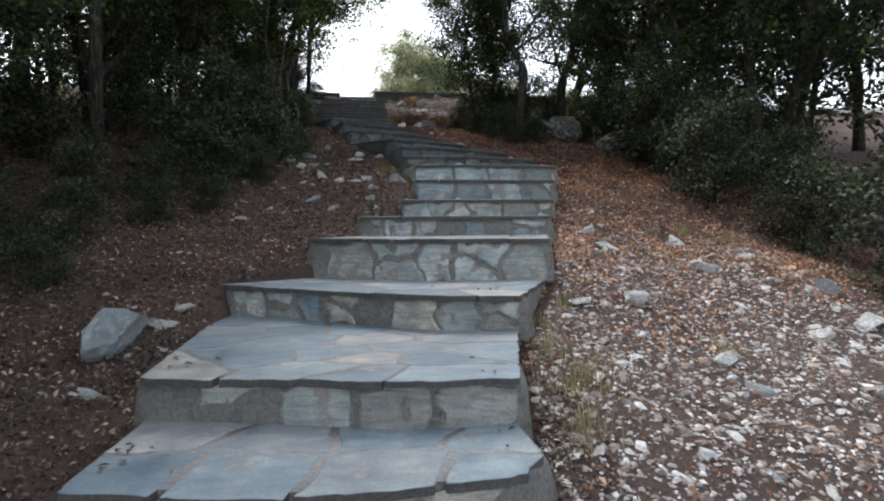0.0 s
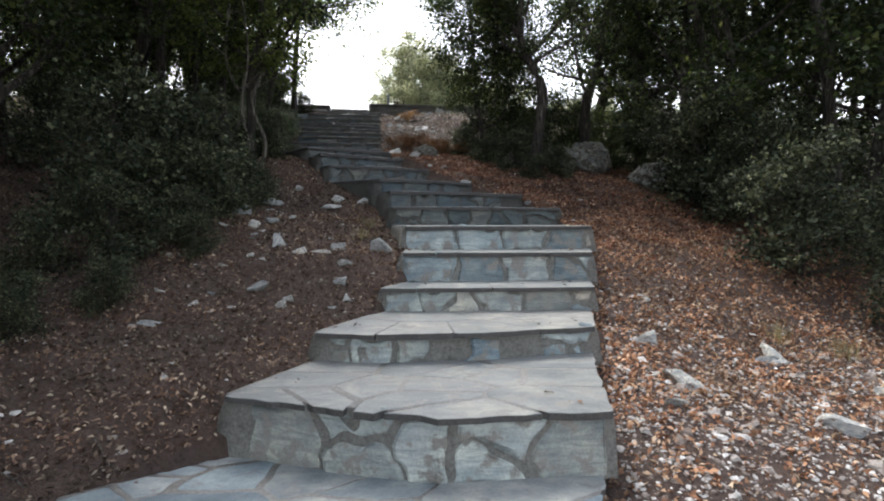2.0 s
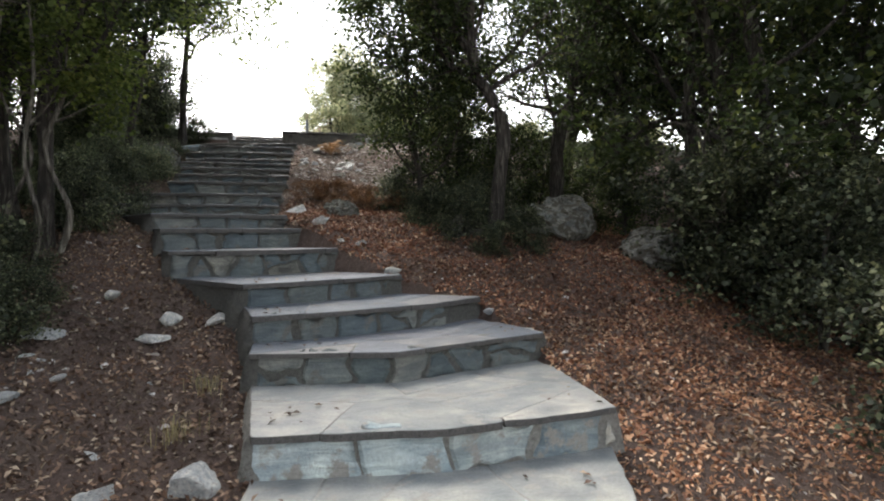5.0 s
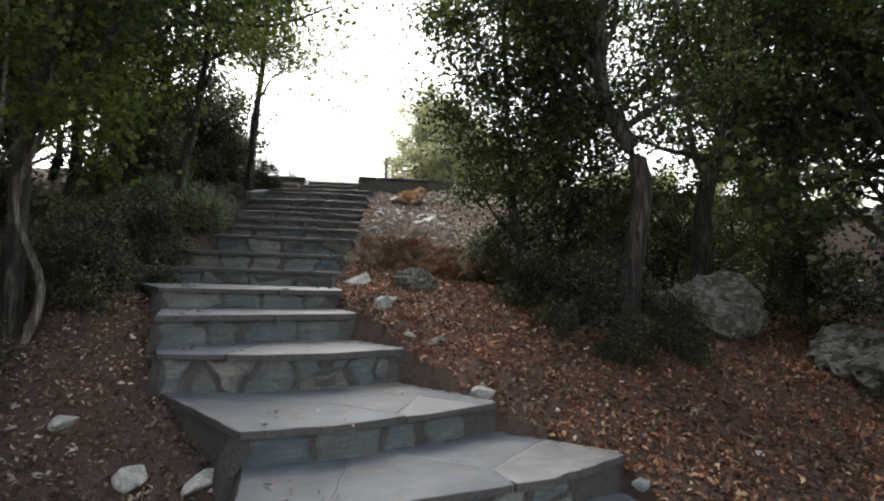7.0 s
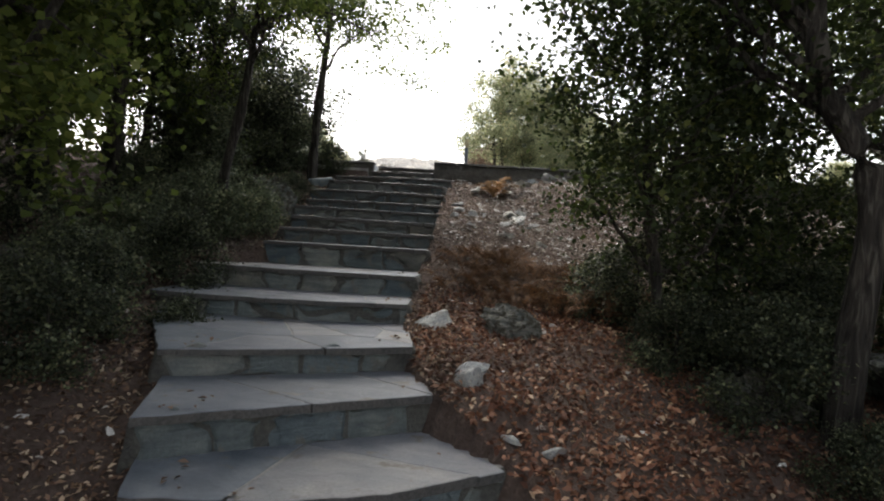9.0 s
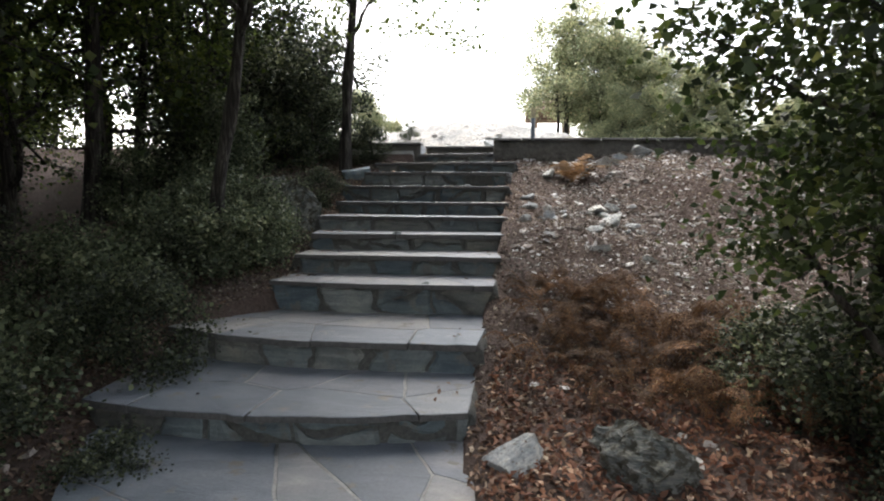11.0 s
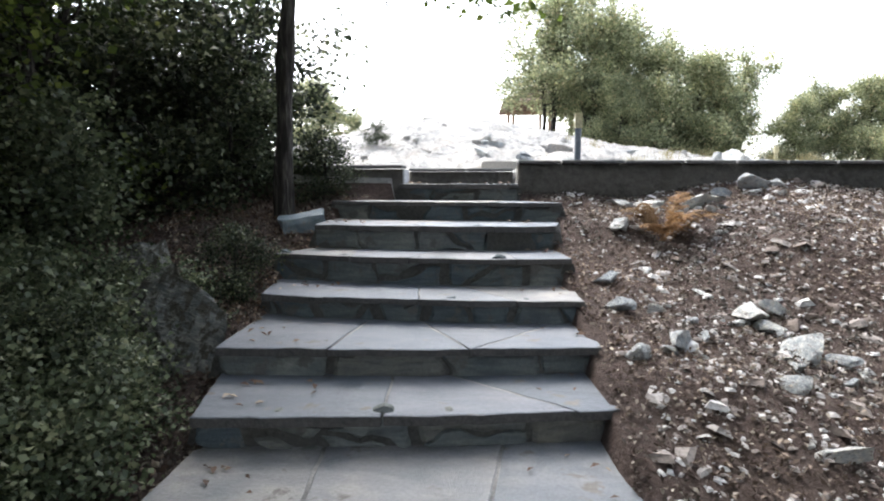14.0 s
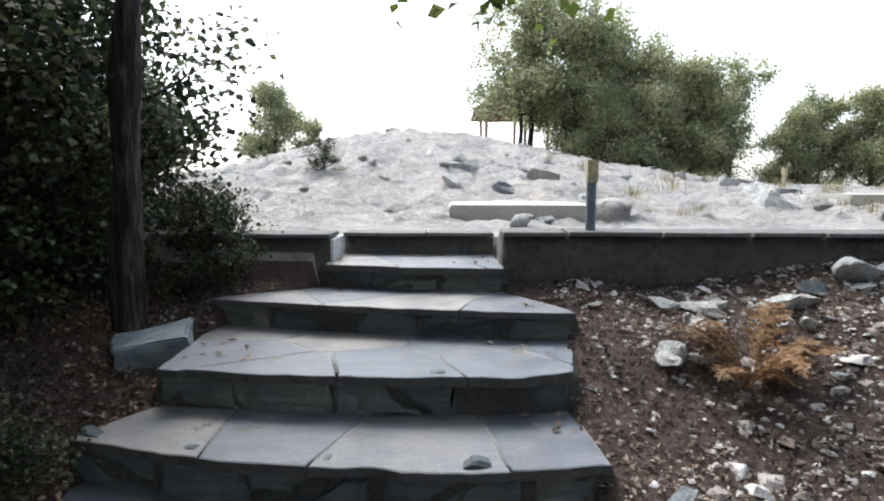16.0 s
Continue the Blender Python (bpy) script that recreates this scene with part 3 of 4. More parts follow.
def joined(parts):
    verts, faces = [], []
    for v, f in parts:
        o = len(verts)
        verts += v
        faces += [tuple(i + o for i in q) for q in f]
    return verts, faces


def wander(start, way, length, n, rng, wobble=0.25, rise=0.0):
    pts, d = [Vector(start)], Vector(way).normalized()
    for _ in range(n):
        d = (d + Vector(rng.normal(size=3)) * wobble + Vector((0, 0, rise))).normalized()
        pts.append(pts[-1] + d * (length / n))
    return pts


def bend(pts, n=5):
    """A smooth path through pts."""
    p = [Vector(q) for q in pts]
    out = []
    for i in range(len(p) - 1):
        a, b, c, d = p[max(i - 1, 0)], p[i], p[i + 1], p[min(i + 2, len(p) - 1)]
        for k in range(n):
            t = k / n
            out.append(0.5 * (2 * b + (c - a) * t + (2 * a - 5 * b + 4 * c - d) * t * t + (3 * b - a - 3 * c + d) * t**3))
    return out + [p[-1]]


def make_tree(name, label, base, trunk, radius, limbs, leaves, leaf_size, leaf_mat, seed, sigma=0.17, reach=1.0, low=0.3, category="tree", rise=0.10, twigs=6, lean=None, bark_mat=None, arch=None, clear=0.0):
    """trunk: points relative to base; limbs: how many grow from it."""
    rng = np.random.RandomState(seed)
    root = tagged(new(name), label, category)
    root.location = base
    wood = bark_mat or M_BARK
    path = bend(trunk)
    n = len(path)
    radii = [radius * (1.35 if k == 0 else 1.12 if k == 1 else 1) * (1 - 0.75 * k / n) + 0.004 for k in range(n)]
    smooth(mesh_object("trunk", *tube(path, radii, 12, lump=0.5), wood, root))
    total = sum((b - a).length for a, b in zip(path, path[1:]))
    spots = []
    for i in range(limbs):
        f = low + (1 - low) * (i + rng.uniform(0, 0.8)) / limbs
        k = min(int(f * (n - 1)), n - 1)
        az = i * 2.4 + rng.uniform(-0.6, 0.6)
        if lean is not None and i % 3:
            az = lean + rng.uniform(-0.8, 0.8)
        el = rng.uniform(0.1 if lean is None else 0.3, 0.75)
        length = total * rng.uniform(0.28, 0.46) * reach * (1.15 - 0.5 * f)
        main = wander(path[k], (math.cos(az) * math.cos(el), math.sin(az) * math.cos(el), math.sin(el)), length, 6, rng, 0.22, rise)
        r = radii[k] * 0.5
        pieces = [tube(main, [r * (1 - 0.8 * j / 6) + 0.003 for j in range(7)], 6)]
        for _ in range(twigs):
            j = rng.randint(2, 7)
            d = Vector(rng.normal(size=3)) * 0.8 + (main[-1] - main[0]).normalized()
            tw = wander(main[j], d, length * rng.uniform(0.35, 0.6), 4, rng, 0.3, rise * 0.6)
            pieces.append(tube(tw, [r * 0.35, r * 0.3, r * 0.22, r * 0.15, 0.002], 4))
            spots += [(tw[2], 0.8), (tw[3], 1.0), (tw[4], 1.0)]
        spots += [(main[5], 0.8), (main[6], 1.0)]
        mesh_object("limb", *joined(pieces), wood, root)
    if arch:
        main = bend(arch, 4)
        smooth(mesh_object("limb", *tube(main, [0.032 * (1 - 0.75 * j / len(main)) for j in range(len(main))], 8, lump=0.3), wood, root))
        spots += [(p + Vector(rng.normal(size=3)) * 0.16, 1.0) for p in main[6:] for _ in range(4)]
    pos = np.array([tuple(s[0]) for s in spots])
    pick = rng.randint(0, len(pos), leaves)
    off = rng.normal(size=(leaves, 3)) * sigma * rng.uniform(0.3, 1.25, leaves)[:, None]
    off = np.clip(off, -2 * sigma, 2 * sigma)
    off[:, 2] *= 0.7
    leaf_at = pos[pick] + off
    leaf_at = leaf_at[leaf_at[:, 2] > clear]
    quad_cloud("crown", leaf_quads(leaf_at, leaf_size, rng), leaf_mat, root)
    return root


def standing(ob, x, y, turn, scale=1.0, sink=0.06):
    return copy_thing(ob, Matrix.Translation((x, y, at_ground(x, y, sink))) @ Matrix.Rotation(turn, 4, "Z") @ Matrix.Scale(scale, 4))


R2 = random.Random(11)
OAK = "evergreen oak with grey bark and small dark leaves"
# the trees that stand free enough to be known one by one
z = at_ground(-1.0, 14.5, 0.1)
make_tree("oak_tree", "slender oak trunk with pale streaked bark beside steps", (-1.0, 14.5, z), [(0, 0, 0), (0.0, 0, 0.5), (0.03, 0, 1.2), (0.1, 0, 2.0), (0.16, -0.04, 2.9), (0.26, -0.06, 4.2), (0.34, -0.1, 5.4)], 0.068, 15, 20000, 0.04, M_BACKLIT, 21, 0.15, 0.6, 0.46, rise=0.11, lean=2.5, clear=1.3)
z = at_ground(-0.95, 8.3, 0.1)
make_tree("oak_tree", "gnarled old oak with a forked grey trunk", (-0.95, 8.3, z), [(0, 0, 0), (0.02, 0, 0.7), (0.06, -0.05, 1.3), (0.2, -0.1, 2.0), (0.05, 0, 3.0), (-0.2, 0.1, 4.2)], 0.065, 11, 14000, 0.042, M_LEAF, 22, 0.15, 0.85, 0.40)
for x, y, bx, tall, k in [(-0.84, 8.22, 0.10, 2.6, 33), (-1.06, 8.2, -0.12, 2.9, 34), (-0.98, 8.12, 0.05, 2.2, 35)]:
    make_tree("oak_sucker", "thin twisted oak stem with pale dry bark", (x, y, at_ground(x, y, 0.08)), [(0, 0, 0), (bx, 0.03, 0.4), (-bx * 0.6, 0, 0.9), (bx * 1.2, -0.03, 1.5), (0, 0.05, tall)], 0.02, 5, 1500, 0.042, M_BACKLIT, k, 0.14, 0.8, 0.6, twigs=1, bark_mat=M_DEADWOOD)
z = at_ground(-1.2, 8.5, 0.1)
make_tree("oak_tree", "slanting oak stem grown beside an older trunk", (-1.2, 8.5, z), [(0, 0, 0), (-0.12, 0.05, 0.6), (-0.1, 0, 1.3), (0.12, -0.05, 2.2), (0.3, 0, 3.3), (0.6, 0.1, 4.2)], 0.06, 9, 9000, 0.042, M_BACKLIT, 29, 0.15, 0.85, 0.42)
z = at_ground(-2.3, 13.5, 0.1)
make_tree("oak_tree", "leaning oak with a pale lit trunk", (-2.3, 13.5, z), [(0, 0, 0), (0.05, 0, 0.8), (0.2, 0, 1.6), (0.42, 0, 2.6), (0.5, 0, 4.0)], 0.08, 11, 14000, 0.042, M_LEAF, 23, 0.15, 0.85, 0.42)
z = at_ground(3.05, 8.85, 0.1)
make_tree("oak_tree", "oak with a dark winding trunk above boulders", (3.05, 8.85, z), [(0, 0, 0), (0.03, 0, 0.65), (0.08, 0, 1.3), (-0.2, 0, 1.85), (-0.26, 0, 2.45), (-0.15, 0.1, 3.5)], 0.085, 18, 17000, 0.040, M_LEAF, 24, 0.16, 1.1, 0.5, rise=0.13, lean=2.9)
z = at_ground(4.29, 10.06, 0.1)
make_tree("oak_tree", "oak forking into two dark stems", (4.29, 10.06, z), [(0, 0, 0), (-0.03, 0, 0.7), (0.02, 0, 1.3), (0.2, 0, 1.8), (0.3, 0, 2.6), (0.4, 0.1, 3.7)], 0.10, 12, 9000, 0.045, M_LEAF, 26, 0.16, 0.95, 0.5, arch=[(0.02, 0, 1.25), (-0.12, 0, 1.7), (-0.25, 0.05, 2.4), (-0.3, 0.1, 3.2)])
z = at_ground(3.2, 11.3, 0.1)
make_tree("oak_tree", "thin oak sapling with a high spreading crown", (3.2, 11.3, z), [(0, 0, 0), (-0.1, 0, 0.7), (0.02, 0, 1.5), (-0.08, 0, 2.4), (-0.15, 0, 3.5)], 0.045, 14, 14000, 0.042, M_LEAF, 31, 0.17, 0.85, 0.5, rise=0.16)
for x, y, k in [(-3.3, 12.1, 51), (-4.4, 10.9, 52), (-5.2, 13.6, 53), (-3.9, 14.2, 54), (-6.2, 11.6, 55)]:
    make_tree("oak_tree", "bushy oak with light green leaves down to the ground", (x, y, at_ground(x, y, 0.1)), [(0, 0, 0), (0.1, 0, 0.7), (-0.05, 0, 1.5), (0.15, 0.05, 2.4), (0.1, 0, 3.6)], 0.055, 18, 18000, 0.044, M_BACKLIT, k, 0.2, 1.1, 0.22)
x, y = -1.16, 11.77
make_tree("oak_tree", "slim leaning oak with bright green leaves above the steps", (x, y, at_ground(x, y, 0.1)), [(0, 0, 0), (-0.04, 0, 0.6), (0.1, 0, 1.3), (0.2, 0, 2.1), (0.34, -0.2, 3.0), (0.5, -0.5, 4.0)], 0.055, 20, 30000, 0.042, M_BACKLIT, 41, 0.17, 1.15, 0.55, rise=0.10, lean=-0.9, clear=1.95)
x, y = 2.5, 9.8
make_tree("oak_tree", "bushy young oak with dense small leaves on the bank", (x, y, at_ground(x, y, 0.1)), [(0, 0, 0), (-0.06, 0, 0.5), (-0.15, 0, 1.1), (-0.22, -0.05, 1.8), (-0.3, -0.1, 2.7)], 0.04, 18, 20000, 0.038, M_LEAF, 46, 0.17, 1.0, 0.3, rise=0.13)
for x, y, tx, tall, k in [(-2.78, 13.28, 0.1, 4.4, 42), (-2.7, 12.65, -0.3, 4.0, 43), (-3.6, 11.6, 0.4, 4.2, 44)]:
    make_tree("oak_tree", "slim oak with a bare dark stem and leafy top", (x, y, at_ground(x, y, 0.1)), [(0, 0, 0), (-0.04, 0, 0.6), (tx * 0.35, 0, 1.3), (tx * 0.5, 0.05, 2.1), (tx, 0, 3.0), (tx * 1.3, 0.1, tall)], 0.05, 12, 13000, 0.042, M_BACKLIT, k, 0.16, 0.95, 0.42)
z = at_ground(5.1, 7.9, 0.1)
make_tree("dead_shrub", "leafless shrub with bleached curving branches", (5.1, 7.9, z), [(0, 0, 0), (-0.05, 0, 0.5), (-0.15, 0, 1.1), (-0.3, 0.05, 1.7)], 0.03, 9, 260, 0.035, M_SHRUB, 47, 0.12, 1.5, 0.35, "shrub", 0.02, 4, bark_mat=M_DEADWOOD)
z = at_ground(5.2, 12.0, 0.1)
make_tree("oak_tree", "oak with several dark stems", (5.2, 12.0, z), [(0, 0, 0), (0.05, 0, 0.7), (0.25, 0, 1.4), (0.5, 0.1, 2.2), (0.45, 0.2, 3.4), (0.6, 0.3, 4.4)], 0.12, 12, 14000, 0.045, M_LEAF, 25, 0.15, 0.9, 0.36)

# the wood on both sides
oaks = []
for k in range(5):
    rr = np.random.RandomState(40 + k)
    x, y = [(-3.2, 11.2), (-3.9, 8.4), (5.6, 7.7), (6.6, 9.8), (-4.4, 13.4)][k]
    lean = rr.uniform(-0.5, 0.5, 4)
    pts = [(0, 0, 0), (lean[0] * 0.3, lean[1] * 0.3, 1.1), (lean[0] * 0.7 + lean[2] * 0.2, lean[1] * 0.7, 2.3), (lean[0], lean[1] + lean[3] * 0.3, 3.6), (lean[0] * 1.1, lean[1], 5.0)]
    oaks.append(make_tree("oak_tree", OAK, (x, y, at_ground(x, y, 0.08)), pts, rr.uniform(0.07, 0.11), 13, (12000 if k < 2 else 6500), (0.052 if k < 2 else 0.08), M_LEAF, 60 + k, 0.16, 1.0, 0.2))
WOOD_LEFT = [(-3.6, 15.9), (-2.9, 9.7), (-3.2, 6.6), (-4.9, 5.4), (-6.3, 12.6), (-7.4, 7.2), (-8.0, 10.6), (-10, 8.0), (-4.6, 10.6), (-6.2, 4.2), (-4.4, 7.4), (-6.9, 9.0)]
WOOD_RIGHT = [(6.7, 6.9), (6.8, 3.9), (7.6, 11.4), (8.1, 8.1), (7.9, 5.0), (9.6, 10.2), (9.9, 6.6), (5.4, 10.3), (8.9, 13.0), (11.2, 12.2), (11.5, 8.6), (7.2, 2.6), (8.4, 15.0), (6.9, 13.3), (10.2, 14.6), (5.4, 8.9), (7.4, 9.0), (8.8, 11.4), (10.6, 9.6)]
# in the last list, far-left and rearward oaks are added unseen to block skylight
for x, y in WOOD_LEFT + WOOD_RIGHT + [(-6.4, 1.2), (-3.4, 3.5), (-4.0, 1.1), (-3.0, 14.5), (-8.2, 3.4), (-9.6, 5.6), (-11.0, 11.0), (-9.2, 0.8), (-7.0, 14.4), (-9.4, 13.2), (-4.8, -1.2), (-5.6, -3.4)]:
    standing(oaks[R2.randrange(2) if -3.9 < x < 5.6 else R2.randrange(2, 5)], x, y, R2.uniform(0, 6.28), R2.uniform(0.85, 1.2))

# tall oaks whose crowns meet high above the stair
for k, (x, y) in enumerate([(-2.35, 9.2), (-2.7, 12.4)]):
    sx = -0.5 if x > 0 else 0.5
    make_tree("tall_oak", "tall oak with a bare trunk and spreading high crown", (x, y, at_ground(x, y, 0.1)), [(0, 0, 0), (0.05, 0.03, 1.4), (sx * 0.3, 0, 3.0), (sx * 0.8, 0.1, 4.6), (sx * 1.4, 0.1, 6.2)], 0.07, 12, 15000, 0.044, M_BACKLIT, 150 + k, 0.18, 1.0, 0.62, arch=None if k else [(0.1, 0.02, 1.9), (0.45, 0.8, 2.72), (1.2, 1.0, 2.7), (2.3, 1.1, 2.55), (3.0, 1.1, 2.8)])

# tall leaning oaks added to shade middle flight and left bank, crowns unseen
SHADE_OAKS = [(6.0, 8.8, -2.6, -0.2), (6.4, 7.0, -1.2, 0.3), (-2.9, 6.0, 0.4, 0.4), (-3.4, 2.6, 0.7, 0.2), (-3.2, 4.4, 0.5, -0.5), (-4.6, 0.4, 1.0, 0.3)]
for k, (x, y, sx, sy) in enumerate(SHADE_OAKS):
    make_tree("tall_oak", "added tall oak, bare leaning trunk, unseen crown for shade", (x, y, at_ground(x, y, 0.1)), [(0, 0, 0), (sx * 0.08, sy * 0.05, 1.5), (sx * 0.25, sy * 0.3, 3.0), (sx * 0.6, sy * 0.7, 4.3), (sx * 1.05, sy, 5.4)], 0.085, 16, 7000 if x > 0 else 11000, 0.075, M_LEAF, 170 + k, 0.24, 1.15, 0.66)

# shrubs
shrubs = []
for k in range(4):
    x, y = [(-1.75, 5.9), (4.65, 5.4), (3.0, 10.15), (-2.35, 13.4)][k]
    # last two leaf tones carry shade on the right and added brightness on the left
    shrubs.append(make_tree("shrub", "dense evergreen shrub with grey-green leaves" if k < 2 else "kermes oak shrub with small leaves", (x, y, at_ground(x, y, 0.05)), [(0, 0, 0), (0.03, 0.02, 0.3), (0.0, 0.08, 0.7), (0.05, 0, 1.15)], 0.03, 14, 6500, 0.041, (M_SHRUB, M_SHRUB, M_LEAF, M_PALE)[k], 80 + k, 0.13, 1.35, 0.02, "shrub", 0.06))
low_shrub = make_tree("shrub", "low evergreen shrub growing beside the stone steps", (-1.3, 6.6, at_ground(-1.3, 6.6, 0.05)), [(0, 0, 0), (0.03, 0.02, 0.3), (0.0, 0.08, 0.7), (0.05, 0, 1.1)], 0.03, 12, 7500, 0.042, M_SHRUB, 91, 0.15, 1.35, 0.02, "shrub", 0.06)
pale_shrub = make_tree("shrub", "low shrub with pale grey-green leaves beside the steps", (-1.35, 12.1, at_ground(-1.35, 12.1, 0.04)), [(0, 0, 0), (0.03, 0.02, 0.12), (0.0, 0.04, 0.25), (0.02, 0, 0.42)], 0.012, 12, 3200, 0.026, M_PALE, 92, 0.09, 1.5, 0.02, "shrub", 0.06)
SHRUBS_LEFT = [(-1.85, 14.75), (-1.75, 15.55), (-2.5, 13.9), (-2.6, 15.7), (-2.7, 3.4), (-2.1, 14.2), (-2.3, 15.0), (-2.0, 13.3), (-2.6, 4.8), (-2.2, 7.2), (-1.6, 7.4), (-2.5, 12.6), (-1.65, 15.3), (-2.0, 16.4), (-2.7, 11.0), (-3.4, 5.8), (-3.2, 7.9), (-2.9, 14.6), (-3.9, 9.6), (-4.0, 12.2)]
SHRUBS_RIGHT = [(5.0, 6.7), (5.6, 7.2), (4.95, 4.2), (5.1, 3.0), (5.2, 7.5), (3.6, 10.5), (4.3, 10.7), (4.9, 9.5), (5.0, 11.2), (6.0, 11.6), (6.4, 13.0), (7.6, 13.9), (5.8, 5.6), (5.0, 8.2), (6.6, 8.0), (7.4, 10.2), (8.6, 9.2), (8.4, 11.6), (9.6, 11.2)]
for x, y in SHRUBS_LEFT + SHRUBS_RIGHT:
    kind = 2 if x > 0 and y > 9 else 3 if x < 0 and 12.5 < y < 13.9 else R2.choice((0, 1))
    standing(shrubs[kind], x, y, R2.uniform(0, 6.28), R2.uniform(0.8, 1.25) * (0.55 if -2.9 < x < 0 and y < 12.8 else 0.85 if x > 0 and y > 8.5 else 1.0))
for x, y, s in [(-0.8, 15.02, 0.42), (-1.15, 11.9, 0.35), (-1.15, 12.35, 0.4), (-1.0, 13.5, 0.35), (-1.0, 6.2, 0.6), (-0.75, 6.9, 0.45), (-1.45, 5.2, 0.55), (-1.1, 5.6, 0.4), (-0.95, 9.2, 0.5), (-1.0, 7.2, 0.5), (-0.8, 8.7, 0.45), (-0.62, 9.6, 0.36), (-1.0, 7.9, 0.4), (-0.95, 10.4, 0.5), (-1.3, 11.2, 0.4), (-0.7, 7.3, 0.3), (3.3, 8.6, 0.36), (2.9, 8.5, 0.3), (-1.7, 4.2, 0.35), (-1.3, 4.6, 0.3), (-2.2, 3.6, 0.42), (-1.9, 5.0, 0.45), (-0.9, 5.4, 0.28), (-2.5, 2.8, 0.4), (-2.05, 2.9, 0.3), (2.75, 9.0, 0.45), (2.45, 9.5, 0.4), (3.0, 9.3, 0.5), (2.45, 10.15, 0.55), (2.2, 10.5, 0.4), (3.3, 9.8, 0.6), (2.85, 9.6, 0.4), (-1.5, 14.9, 0.7)]:
    standing(low_shrub if s < 0.65 else shrubs[3 if y > 9 else 0], x, y, R2.uniform(0, 6.28), s)

for _ in range(22):
    standing(shrubs[R2.choice((0, 1, 3))], R2.uniform(-11, -4.6), R2.uniform(1.0, 7.5), R2.uniform(0, 6.28), R2.uniform(1.5, 2.3))
for x, y in [(-8.2, 12.4), (-9.5, 15.0), (-7.5, 17.0), (-10.5, 10.0), (-6.2, 16.2)]:
    standing(shrubs[1], x, y, R2.uniform(0, 6.28), R2.uniform(1.1, 1.5))
for _ in range(30):
    y = R2.uniform(9.6, 13.4)
    standing(pale_shrub, float(np.interp(y, LY, LX)) - R2.uniform(0.25, 1.3), y, R2.uniform(0, 6.28), R2.uniform(0.6, 1.15))

# trees and bushes behind the terrace
far = []
for k in range(3):
    x, y = [(3.4, 26.2), (6.3, 26.8), (2.2, 27.0)][k]
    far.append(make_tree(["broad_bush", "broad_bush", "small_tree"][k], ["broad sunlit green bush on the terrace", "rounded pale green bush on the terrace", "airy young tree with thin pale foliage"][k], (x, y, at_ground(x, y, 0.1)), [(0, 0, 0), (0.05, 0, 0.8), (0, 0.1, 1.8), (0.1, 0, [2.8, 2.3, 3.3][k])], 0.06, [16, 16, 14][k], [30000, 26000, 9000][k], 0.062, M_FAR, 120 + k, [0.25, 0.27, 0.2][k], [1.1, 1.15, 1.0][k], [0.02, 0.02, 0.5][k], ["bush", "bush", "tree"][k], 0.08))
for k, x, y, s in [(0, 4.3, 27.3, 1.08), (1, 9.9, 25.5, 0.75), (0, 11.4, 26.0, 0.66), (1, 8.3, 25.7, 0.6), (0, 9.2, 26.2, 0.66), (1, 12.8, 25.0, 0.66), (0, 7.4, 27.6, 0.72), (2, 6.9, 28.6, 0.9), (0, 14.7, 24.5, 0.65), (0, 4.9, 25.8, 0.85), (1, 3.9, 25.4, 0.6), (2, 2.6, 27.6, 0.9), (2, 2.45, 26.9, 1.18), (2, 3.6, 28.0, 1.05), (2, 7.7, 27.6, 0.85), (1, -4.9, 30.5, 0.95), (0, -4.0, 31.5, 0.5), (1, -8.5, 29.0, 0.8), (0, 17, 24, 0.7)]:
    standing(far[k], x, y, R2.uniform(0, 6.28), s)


# ---- dead ferns ----
def make_fern(x, y, seed, fronds, size, spread, material, leaflet=0.06):
    rng = np.random.RandomState(seed)
    root = tagged(new("dead_fern"), "dry rust-brown bracken fern lying on the slope", "fern", "dead ferns")
    root.location = (x, y, at_ground(x, y, 0.02))
    for i in range(fronds):
        az = i * 2.4 + rng.uniform(-0.5, 0.5)
        ln = size * rng.uniform(0.6, 1.15)
        lift = rng.uniform(1.0, 3.0)
        twist = rng.uniform(-0.35, 0.35)
        ox, oy = rng.normal(size=2) * size * spread
        spine = [Vector((ox + math.cos(az + twist * u) * ln * u, oy + math.sin(az + twist * u) * ln * u, 0.03 + ln * (lift * u - 0.72 * lift * u * u))) for u in np.linspace(0, 1, 9)]
        quads = []
        for j in range(4, 25):
            u = j / 25
            k = min(int(u * 8), 7)
            p = spine[k].lerp(spine[k + 1], u * 8 - k)
            d = (spine[k + 1] - spine[k]).normalized()
            side = d.cross(Vector((0, 0, 1))).normalized()
            up = side.cross(d)
            w = ln * 0.36 * (1 - u) ** 0.7 * min(1, u * 3) * rng.uniform(0.7, 1.15)
            for sgn in (-1, 1):
                curl = rng.uniform(-0.1, 0.45)
                way = (side * sgn + d * rng.uniform(0.2, 0.7) - up * curl).normalized()
                across = way.cross(up).normalized()
                # each pinna is a row of small leaflets on both sides of its rib
                for m in range(5):
                    f = (m + 0.4) / 5
                    q = p + way * (w * f) - up * (w * curl * 0.5 * f * f)
                    h = w * 0.2 * (1 - 0.65 * f)
                    for e in (-1, 1):
                        tip = q + across * (e * h) + way * h * 0.5 - up * h * rng.uniform(-0.2, 0.6)
                        g = way * w * leaflet
                        quads.append([q - g, q + g, tip + g * 0.4, tip - g * 0.4])
        mesh_object("stem", *tube(spine, [0.003] * 9, 4), material, root)
        quad_cloud("frond", np.array([[tuple(c) for c in q] for q in quads]), material, root)
    return root


